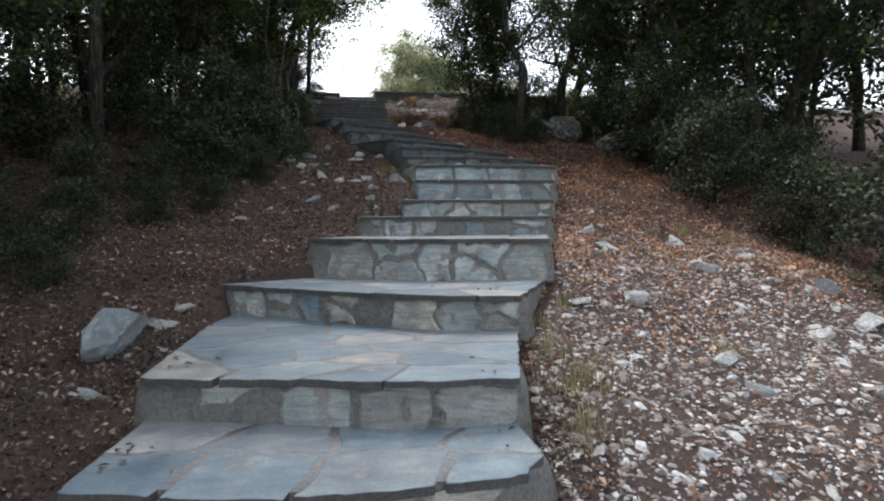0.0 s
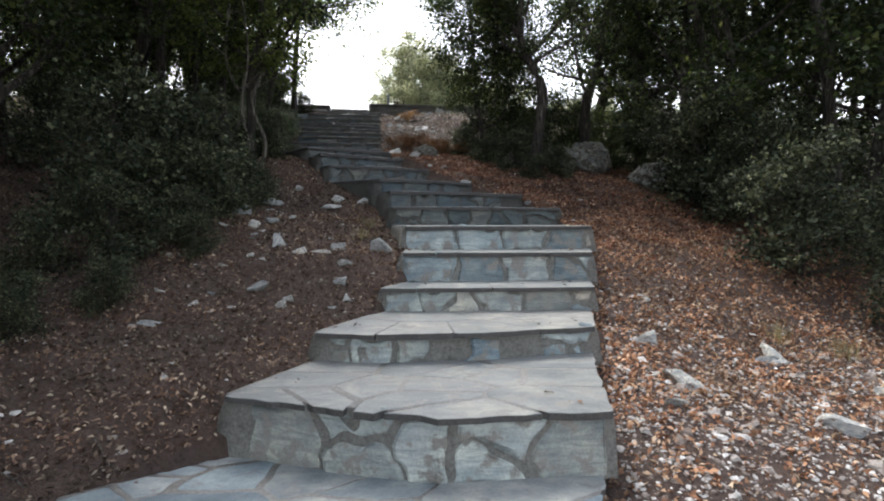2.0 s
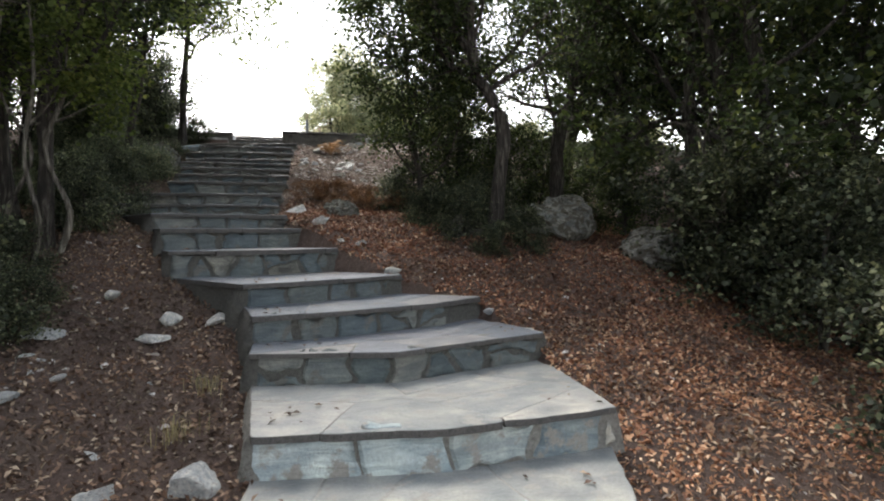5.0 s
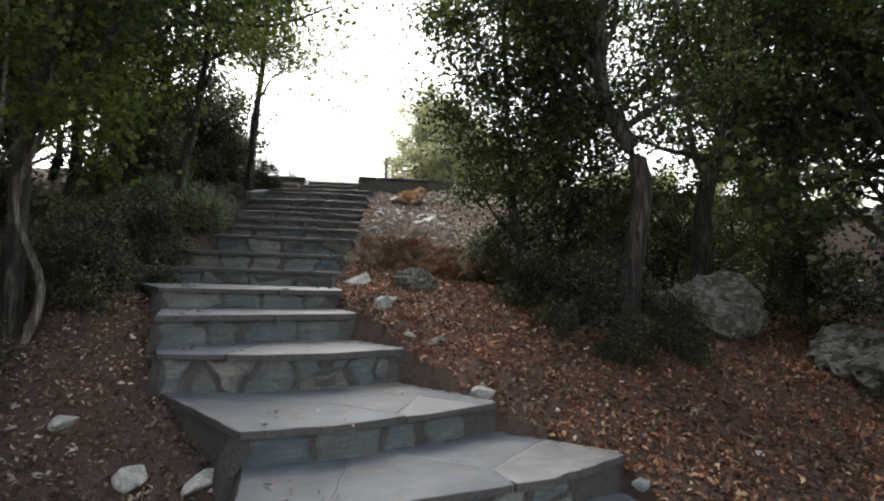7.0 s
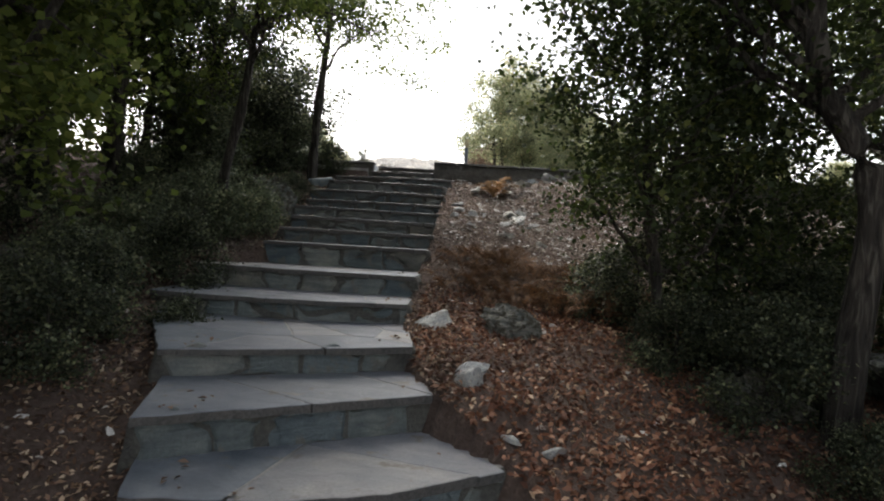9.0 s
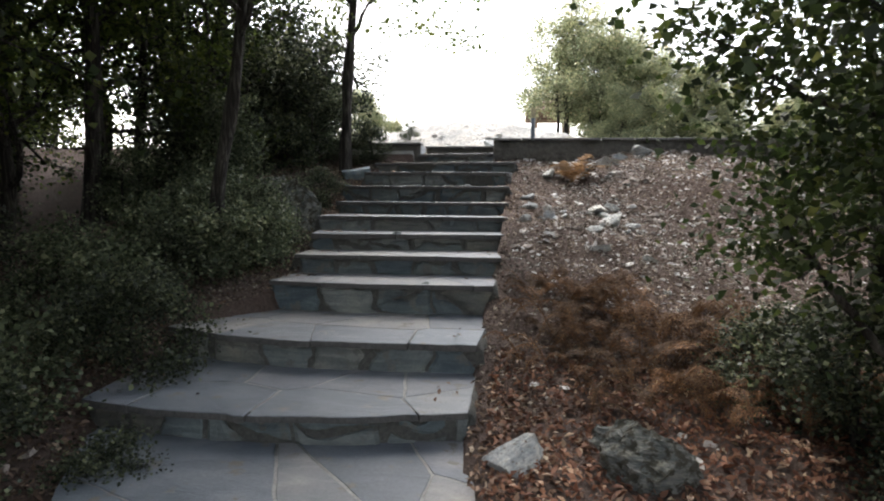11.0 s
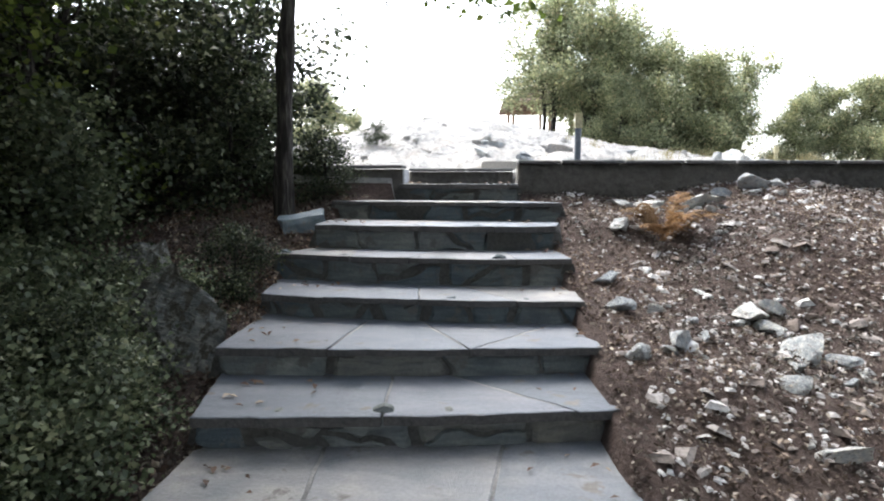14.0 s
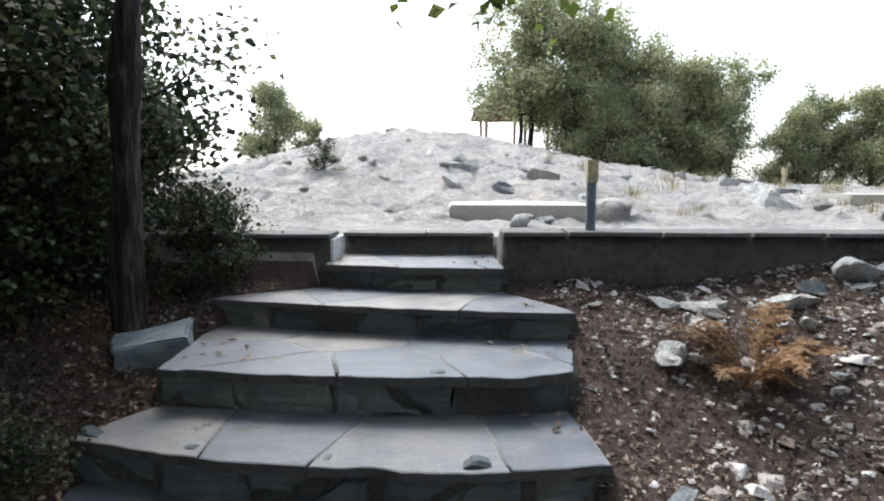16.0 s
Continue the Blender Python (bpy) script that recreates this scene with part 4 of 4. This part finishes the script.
fern = make_fern(1.6, 14.1, 5, 15, 0.34, 0.05, M_TAN_FERN, 0.11)
bracken = make_fern(1.75, 10.95, 6, 34, 0.30, 0.8, M_FERN)
for x, y, s in [(1.35, 10.75, 0.9), (1.45, 11.25, 0.95), (2.0, 10.6, 1.0), (2.15, 11.2, 0.9), (1.8, 10.35, 0.85), (1.25, 11.6, 0.6), (2.4, 10.8, 1.0), (1.6, 11.5, 0.7), (2.6, 10.4, 0.9)]:
    standing(bracken, x, y, R2.uniform(0, 6.28), s, 0.02)


# ---- rocks ----
def rock_mesh(seed, flat=0.6, detail=2, cuts=15, rough=0.015, near=0.1):
    rng = np.random.RandomState(seed)
    bm = bmesh.new()
    bmesh.ops.create_icosphere(bm, subdivisions=detail, radius=0.5)
    planes = [(Vector(v).normalized(), rng.uniform(near, near + 0.2)) for v in rng.normal(size=(cuts, 3))]
    for v in bm.verts:
        p = v.co.copy()
        for n, d in planes:
            over = p.dot(n) - d
            if over > 0:
                p -= n * over
        p *= 1.9 if near < 0.2 else 1.5
        p += Vector(noise.noise_vector(p * 5 + Vector((seed, 0, 0)))) * rough + Vector(noise.noise_vector(p * 13)) * rough * 0.6
        v.co = (p.x * 1.1, p.y * 0.85, p.z * flat * 1.2)
    me = bpy.data.meshes.new("rock")
    bm.to_mesh(me)
    bm.free()
    return me


ROCKS = [rock_mesh(200 + k, 0.5 + 0.12 * (k % 4), 3, 11, 0.05, 0.12) for k in range(8)]
for me in ROCKS:
    me.materials.append(M_ROCK)
BIG = []
for k in range(4):
    me = rock_mesh(300 + k, 0.7, 4, 10, 0.12, 0.24)
    me.materials.append(M_BOULDER)
    BIG.append(me)


def rock(x, y, size, me=None, label="broken pale limestone lying among dry leaves", name="rock", stretch=(1, 1, 1), sink=0.12):
    ob = new(name, me or R2.choice(ROCKS))
    ob.location = (x, y, at_ground(x, y) + size * 0.72 * (0.28 - sink) * stretch[2])
    ob.rotation_euler = (R2.uniform(-0.35, 0.35), R2.uniform(-0.35, 0.35), R2.uniform(0, 6.28))
    ob.scale = [size * 0.72 * s * R2.uniform(0.85, 1.2) for s in stretch]
    return tagged(ob, label, "rock", "loose limestone rocks")


LEFT_ROCKS = [(-1.17, 1.45, 0.16), (-1.1, 2.34, 0.18), (-1.04, 2.52, 0.17), (-0.34, 4.8, 0.2), (-0.08, 4.69, 0.17), (0.35, 4.67, 0.15), (0.3, 4.91, 0.15), (0.3, 5.15, 0.17), (-0.07, 5.28, 0.14), (0.26, 5.48, 0.19), (0.62, 5.52, 0.3), (0.14, 7.0, 0.23), (0.5, 7.26, 0.2), (-0.24, 7.63, 0.16), (-0.4, 6.28, 0.16), (-0.5, 7.06, 0.28), (-0.26, 5.55, 0.28), (-0.54, 6.05, 0.2), (-0.11, 4.54, 0.12), (0.2, 7.3, 0.22), (-0.8, 6.5, 0.25)]
RIGHT_ROCKS = [(2.44, 3.6, 0.25), (3.34, 3.98, 0.32), (3.17, 3.1, 0.28), (3.74, 3.49, 0.2), (4.03, 2.82, 0.22), (2.12, 2.5, 0.24), (3.92, 2.28, 0.36), (3.0, 1.25, 0.24), (2.26, 1.57, 0.2), (1.24, 8.85, 0.2), (1.87, 7.93, 0.15), (2.5, 7.26, 0.13), (2.72, 6.98, 0.14), (1.27, 8.95, 0.2), (1.59, 8.45, 0.17), (1.02, 9.8, 0.26), (1.42, 8.5, 0.1), (2.46, 4.15, 0.19), (2.75, 4.75, 0.11)]
TOP_ROCKS = [(1.12, 13.53, 0.14), (1.11, 13.23, 0.13), (1.33, 13.25, 0.11), (1.76, 13.2, 0.24), (1.3, 12.85, 0.22), (1.09, 12.68, 0.11), (1.83, 12.78, 0.27), (1.66, 12.51, 0.13), (1.47, 14.72, 0.16), (1.62, 14.62, 0.2), (1.93, 14.58, 0.3), (1.36, 14.3, 0.14), (2.2, 14.7, 0.16), (2.48, 14.75, 0.26), (1.56, 14.47, 0.15), (1.32, 14.23, 0.14)]
for x, y, s in LEFT_ROCKS + RIGHT_ROCKS:
    rock(x, y, s * 0.85, sink=0.18, stretch=(1.1, 0.85, 0.8))
TOP_ROCKS = [r for x, y, s in TOP_ROCKS for r in ([(x, y, s)] if s < 0.2 else [(x, y, s * 0.88), (x + s * 0.6, y + s * 0.2, s * 0.5), (x - s * 0.4, y - s * 0.42, s * 0.42), (x + s * 0.3, y - s * 0.6, s * 0.3)])]
for x, y, s in TOP_ROCKS:
    rock(x, y, s, label="grey-white limestone lying on the dark scree slope", stretch=(1.1, 0.9, 0.95), sink=0.16)
for x, y, s, k, st in [(3.95, 9.45, 0.95, 0, (1, 1, 1)), (2.85, 9.15, 0.55, 1, (1.2, 0.9, 0.7)), (4.9, 8.7, 0.95, 3, (1, 1, 0.8)), (5.5, 8.2, 0.8, 1, (1, 1, 0.8)), (1.5, 9.85, 0.4, 2, (1.2, 0.8, 0.9)), (4.4, 9.9, 0.6, 3, (1, 1, 0.9)), (-2.2, 10.4, 0.7, 0, (1.3, 0.8, 0.6)), (-2.0, 12.9, 0.8, 1, (1.3, 0.8, 0.7))]:
    rock(x, y, s, BIG[k], "weathered grey boulder half buried in the slope", "boulder", st)
def stone_block(seed):
    """A quarried block with broken edges, about one metre long."""
    bm = bmesh.new()
    bmesh.ops.create_cube(bm, size=1)
    rng = np.random.RandomState(seed)
    for v in bm.verts:
        v.co = Vector((v.co.x + rng.uniform(-0.12, 0.12), v.co.y * 0.8 + rng.uniform(-0.1, 0.1), v.co.z * 0.55 + rng.uniform(-0.07, 0.07)))
    bmesh.ops.bevel(bm, geom=bm.edges[:], offset=0.035, segments=2, affect="EDGES")
    bmesh.ops.triangulate(bm, faces=bm.faces[:])
    bmesh.ops.subdivide_edges(bm, edges=bm.edges[:], cuts=2, use_grid_fill=True)
    for v in bm.verts:
        v.co += Vector(noise.noise_vector(v.co * 4 + Vector((seed, 0, 0)))) * 0.07 + Vector(noise.noise_vector(v.co * 11)) * 0.02
    me = bpy.data.meshes.new("rock")
    bm.to_mesh(me)
    bm.free()
    me.materials.append(M_SLAB)
    return me


BLOCK = stone_block(4)
flat_rock = rock(-0.84, 14.34, 0.38, BLOCK, "flat blue-grey stone block beside the steps", "flat_rock", (1, 0.8, 0.85), 0.15)
flat_rock.rotation_euler = (0.1, -0.12, 0.35)
PALE = rock_mesh(411, 0.85, 4, 12, 0.09, 0.18)
PALE.materials.append(M_BOULDER)
rock(-1.12, 12.85, 0.62, PALE, "grey streaked limestone outcrop among low shrubs", "outcrop", (0.8, 1.0, 1.1), 0.1)
rock(-1.42, 13.3, 0.5, PALE, "grey streaked limestone outcrop among low shrubs", "outcrop", (0.9, 0.8, 1.1), 0.1)
blue_rock = rock(-1.3, 2.05, 0.37, rock_mesh(433, 0.8, 4, 9, 0.05, 0.16), "angular blue-grey stone lying on brown leaves", "rock", (1.0, 0.9, 0.9), 0.1)
blue_rock.data.materials.append(M_SLAB)
for _ in range(125):
    u = R2.random()
    if u < 0.4:
        x, y = R2.uniform(1.2, 4.2), R2.uniform(-0.6, 4.6)
    elif u < 0.7:
        x, y = R2.uniform(-1.2, 0.5), R2.uniform(4.4, 7.8)
    else:
        x, y = R2.uniform(1.1, 6.0), R2.uniform(11.6, 14.8)
    if np.interp(y, RY, RX) + 0.12 > x > np.interp(y, LY, LX) - 0.1:
        continue
    rock(x, y, R2.uniform(0.05, 0.09) if R2.random() < 0.7 else R2.uniform(0.09, 0.16), sink=0.2, stretch=(1.2, 0.9, 0.6))
LIMEROCKS = [me.copy() for me in ROCKS[:4]]
for me in LIMEROCKS:
    me.materials.clear()
    me.materials.append(M_LIME)
for _ in range(95):
    x, y = R2.uniform(-5, 8), R2.uniform(16.2, 26)
    rock(x, y, R2.uniform(0.08, 0.22) if R2.random() < 0.7 else R2.uniform(0.25, 0.5), R2.choice(LIMEROCKS if R2.random() < 0.5 else ROCKS), label="weathered white limestone on the bright terrace", stretch=(1.2, 1, 0.9), sink=0.25)


def scatter_chips(name, label, n, xr, yr, size, seed, material, density=None):
    rng = np.random.RandomState(seed)
    x, y = rng.uniform(*xr, n), rng.uniform(*yr, n)
    clear = (x > np.interp(y, RY, RX) + 0.08) | (x < np.interp(y, LY, LX) - 0.08) | (y > 15.3)
    if density:
        clear &= rng.rand(n) < density(x, y)
    x, y = x[clear], y[clear]
    n = len(x)
    base = np.stack((x, y, height(x, y)), -1)
    s = size * np.minimum(np.exp(rng.normal(size=n) * 0.6), 2.4)
    corner = np.array([(-1, -0.7, -0.3), (1, -0.5, -0.3), (0.7, 0.8, -0.3), (-0.8, 0.6, -0.3), (-0.5, -0.4, 0.5), (0.6, -0.3, 0.4), (0.4, 0.5, 0.55), (-0.4, 0.4, 0.4)])
    a = rng.uniform(0, 6.28, n)
    c = corner[None] * (1 + 0.35 * rng.uniform(-1, 1, (n, 8, 3)))
    c = np.stack((c[..., 0], c[..., 1], c[..., 2] + c[..., 0] * rng.normal(size=(n, 1)) * 0.35 + c[..., 1] * rng.normal(size=(n, 1)) * 0.35), -1)
    rot = np.stack((c[..., 0] * np.cos(a)[:, None] - c[..., 1] * np.sin(a)[:, None], c[..., 0] * np.sin(a)[:, None] + c[..., 1] * np.cos(a)[:, None], c[..., 2] * 0.6), -1)
    verts = (base[:, None] + rot * (s * 0.5)[:, None, None]).reshape(-1, 3)
    sides = np.array([(0, 1, 5, 4), (1, 2, 6, 5), (2, 3, 7, 6), (3, 0, 4, 7), (4, 5, 6, 7)])
    faces = (sides[None] + (np.arange(n) * 8)[:, None, None]).reshape(-1, 4)
    return tagged(mesh_object(name, verts, faces.tolist(), material), label, "gravel", kind="stuff")


scatter_chips("gravel", "broken white limestone gravel on the bank", 66000, (0.9, 6.2), (-4.0, 5.6), 0.018, 1, M_CHIP, lambda x, y: sstep(5.6, 3.2, y) * sstep(-4.0, -1.5, y) * sstep(6.2, 3.4, x) * (0.22 + 0.78 * sstep(-0.25, 0.1, fbm(x * 0.9, y * 0.9, 3))))
scatter_chips("scree", "grey limestone scree on the upper bank", 22000, (0.9, 7.5), (10.8, 15.0), 0.02, 2, M_CHIP, lambda x, y: sstep(10.8, 12.6, y) * (0.4 + 0.6 * (fbm(x * 1.1, y * 1.1, 2) > -0.1)))
scatter_chips("stone_chips", "scattered limestone chips among dry leaves", 3500, (-2.5, 3.5), (-1.5, 11), 0.03, 3, M_CHIP, lambda x, y: 0.4 + 0 * x)


scatter_chips("broken_stones", "angular limestone pieces strewn over the gravel", 2400, (0.9, 4.6), (-2.0, 5.0), 0.042, 11, M_CHIP, lambda x, y: sstep(5.0, 3.2, y) * (0.3 + 0.7 * (fbm(x * 0.9, y * 0.9, 2) > 0)))
scatter_chips("broken_scree", "angular grey stones strewn over the upper bank", 2300, (0.9, 7.5), (11.2, 14.95), 0.045, 12, M_CHIP, lambda x, y: sstep(11.2, 12.8, y) * (0.35 + 0.65 * (fbm(x * 1.1, y * 1.1, 2) > -0.05)))


def litter(name, label, n, xr, yr, size, seed, material, density=None):
    rng = np.random.RandomState(seed)
    x, y = rng.uniform(*xr, n), rng.uniform(*yr, n)
    clear = (x > np.interp(y, RY, RX) - 0.02) | (x < np.interp(y, LY, LX) + 0.02)
    if density:
        clear &= rng.rand(n) < density(x, y)
    x, y = x[clear], y[clear]
    c = np.stack((x, y, height(x, y) + rng.uniform(0.002, 0.022, len(x))), -1)
    return tagged(quad_cloud(name, leaf_quads(c, size, rng, 0.75, 0.6, 0.24), material), label, "leaf litter", kind="stuff")


litter("fallen_leaves", "muted brown leaf litter under the oaks", 210000, (-6.5, 1.2), (-4.0, 10.5), 0.029, 5, M_LITTER, lambda x, y: sstep(-6.0, -2.2, x) * sstep(-4.0, -1.0, y))
litter("orange_fallen_leaves", "rust-orange dry leaves on the sunnier bank", 135000, (0.9, 7.0), (-3.0, 10.8), 0.034, 7, M_RUSTY, lambda x, y: (0.12 + 0.88 * sstep(1.8, 4.2, y + 0.5 * fbm(x * 1.3, y * 1.3, 2) * 3)) * sstep(7.0, 4.4, x) * sstep(-3.0, -0.5, y) * sstep(8.6, 5.4, y))
litter("red_fallen_leaves", "red-brown leaves with some deep shade in their colour", 80000, (0.9, 7.0), (5.0, 10.8), 0.034, 17, M_RED, lambda x, y: sstep(5.0, 7.6, y) * sstep(7.0, 4.8, x))
litter("upper_fallen_leaves", "dark brown leaves between stones on the bank", 170000, (-3.0, 6.0), (10.5, 14.95), 0.022, 6, M_GREY_LITTER, lambda x, y: np.where(x < 0, 0.7, 0.6))


litter("edge_leaves", "pale dry leaves gathered beside the upper steps", 9000, (-1.9, -0.5), (10.2, 14.9), 0.028, 15, M_LITTER, lambda x, y: 0.75 + 0 * x)


def loose_leaf_on_steps():
    rng = np.random.RandomState(9)
    quads = []
    for z_top, pts in STEPS[4:]:
        for _ in range(14):
            e = pts[0] if rng.rand() < 0.6 else pts[-1]
            inward = 1 if e is pts[0] else -1
            quads.append((e[0] + inward * rng.exponential(0.12) + inward * 0.05, e[1] + rng.uniform(0.03, 0.35), z_top + 0.012))
    return tagged(quad_cloud("leaves_on_steps", leaf_quads(np.array(quads), 0.035, rng, 2.5, 0.4, 0.26), M_LITTER), "a few dry leaves blown onto the stone treads", "leaf litter", kind="stuff")


loose_leaf_on_steps()


# ---- fallen twigs ----
for _ in range(80):
    x, y = (R2.uniform(-2.6, -0.4), R2.uniform(1.2, 8.0)) if R2.random() < 0.6 else (R2.uniform(2.4, 4.0), R2.uniform(1.0, 9.0))
    if np.interp(y, RY, RX) + 0.2 > x > np.interp(y, LY, LX) - 0.2:
        continue
    a, n = R2.uniform(0, 6.28), R2.randrange(5, 9)
    rng = np.random.RandomState(R2.randrange(9999))
    flat = wander((0, 0, 0), (math.cos(a), math.sin(a), 0), R2.uniform(0.25, 0.7), n, rng, 0.16)
    line = [Vector((p.x, p.y, at_ground(x + p.x, y + p.y) - at_ground(x, y) + 0.012)) for p in flat]
    twig = mesh_object("dry_twig", *tube(line, [0.0045 * (1 - 0.7 * k / n) for k in range(n + 1)], 5), M_DEADWOOD)
    twig.location = (x, y, at_ground(x, y))
    tagged(twig, "thin dry twig lying on fallen leaves", "twig", "fallen twigs")


# ---- dry grass ----
def tuft(x, y, blades, tall, seed, material=None):
    rng = np.random.RandomState(seed)
    quads = []
    for _ in range(blades):
        a, ln = rng.uniform(0, 6.28), tall * rng.uniform(0.5, 1.1)
        b = np.array((rng.normal() * 0.07, rng.normal() * 0.07, 0))
        d = np.array((math.cos(a), math.sin(a), 0)) * ln * rng.uniform(0.2, 0.7)
        s = np.array((-math.sin(a), math.cos(a), 0)) * 0.0018
        mid = b + d * 0.4 + np.array((0, 0, ln * 0.7))
        tip = b + d + np.array((0, 0, ln * 0.75))
        quads += [[b - s, b + s, mid + s, mid - s], [mid - s, mid + s, tip + s * 0.2, tip - s * 0.2]]
    ob = quad_cloud("grass_tuft", np.array(quads), material or M_GRASS)
    ob.location = (x, y, at_ground(x, y, 0.01))
    return tagged(ob, "tuft of dry straw-coloured grass", "grass", "dry grass tufts")


grass = tuft(1.15, 1.15, 60, 0.22, 1)
for x, y, s in [(1.2, 1.6, 1), (1.1, 0.8, 1.1), (1.3, 2.1, 0.8), (1.35, 1.3, 0.9), (2.4, 1.7, 0.6), (1.6, 2.4, 0.7), (3.6, 4.3, 0.9), (3.9, 4.0, 0.9), (0.5, 5.9, 0.7), (0.55, 6.4, 0.7)]:
    standing(grass, x, y, R2.uniform(0, 6.28), s, 0.01)
for _ in range(40):
    x, y = R2.uniform(2.0, 9.5), R2.uniform(16.3, 24)
    standing(grass, x, y, R2.uniform(0, 6.28), R2.uniform(0.5, 1.2), 0.01)
standing(shrubs[0], -1.2, 19.8, 0.3, 0.35)


# ---- posts, slabs and shelter on the terrace ----
def box_bm(x0, x1, y0, y1, z0, z1, bevel=0.01):
    bm = bmesh.new()
    bmesh.ops.create_cube(bm, size=1)
    for v in bm.verts:
        v.co = ((x0 + x1) / 2 + v.co.x * (x1 - x0), (y0 + y1) / 2 + v.co.y * (y1 - y0), (z0 + z1) / 2 + v.co.z * (z1 - z0))
    bmesh.ops.bevel(bm, geom=bm.edges[:], offset=bevel, segments=2, affect="EDGES")
    return bm


def marker_post(x, y, z, tall, width, label, pipe_mat, cap_mat, cap):
    root = tagged(new("marker_post"), label, "post")
    root.location = (x, y, z)
    mesh_object("pipe", *tube([(0, 0, -0.1), (0, 0, tall - cap)], [width * 0.46] * 2, 16), pipe_mat, root)
    part("head", box_bm(-width / 2, width / 2, -width / 2, width / 2, tall - cap, tall, 0.004), cap_mat, root, "pale yellow square head")
    part("rim", box_bm(-width * 0.53, width * 0.53, -width * 0.53, width * 0.53, tall - 0.012, tall + 0.004, 0.003), cap_mat, root)
    return root


marker_post(1.19, 15.02, 5.505, 0.365, 0.056, "short blue-grey post with pale yellow head on wall", M_PIPE, M_CAP, 0.115)
marker_post(6.0, 21.9, at_ground(6.0, 21.9), 0.34, 0.07, "short cream post standing on the terrace", M_CAP, M_CAP, 0.1)
for x0, x1, y0, y1, top in [(0.45, 1.75, 16.9, 19.4, 5.57), (5.2, 9.5, 19.0, 20.6, 5.64), (4.9, 9.0, 17.3, 18.2, 5.5)]:
    slab = tagged(new("concrete_slab"), "low pale concrete slab on the terrace", "slab")
    slab.location = (x0, y0, 5.2)
    part("block", box_bm(0, x1 - x0, 0, y1 - y0, -0.3, top - 5.2, 0.015), M_CONC, slab)


def shelter(x, y, z):
    root = tagged(new("open_shelter"), "small open wooden shelter with a brown tiled roof", "shelter")
    root.location = (x, y, z)
    w, d, h, peak = 1.9, 1.6, 1.9, 3.3
    for px in (-w, -w * 0.33, w * 0.33, w):
        for py in (-d, d):
            part("shelter_post", box_bm(px - 0.05, px + 0.05, py - 0.05, py + 0.05, -0.4, h, 0.008), M_WOOD, root)
    for py in (-d, d):
        part("beam", box_bm(-w - 0.1, w + 0.1, py - 0.06, py + 0.06, h, h + 0.14, 0.008), M_WOOD, root)
    ew, ed = w + 0.4, d + 0.4
    for sx, sy in ((0, -1), (0, 1), (-1, 0), (1, 0)):
        rows = 9
        for k in range(rows):
            a, b = k / rows, (k + 1) / rows + 0.02
            za, zb = h + 0.1 + (peak - h) * a, h + 0.06 + (peak - h) * b
            if sx == 0:
                q = [(-ew * (1 - a) - 0, sy * ed * (1 - a)), (ew * (1 - a), sy * ed * (1 - a)), (ew * (1 - b), sy * ed * (1 - b)), (-ew * (1 - b), sy * ed * (1 - b))]
            else:
                q = [(sx * ew * (1 - a), -ed * (1 - a)), (sx * ew * (1 - a), ed * (1 - a)), (sx * ew * (1 - b), ed * (1 - b)), (sx * ew * (1 - b), -ed * (1 - b))]
            verts = [(q[0][0], q[0][1], za), (q[1][0], q[1][1], za), (q[2][0], q[2][1], zb), (q[3][0], q[3][1], zb)]
            verts += [(vx, vy, vz - 0.05) for vx, vy, vz in verts]
            mesh_object("tile_course", verts, [(0, 1, 2, 3), (4, 5, 6, 7), (0, 1, 5, 4), (1, 2, 6, 5), (2, 3, 7, 6), (3, 0, 4, 7)], M_TILE, root)
    return root


shelter(3.6, 33.5, at_ground(3.6, 33.5) + 0.05)
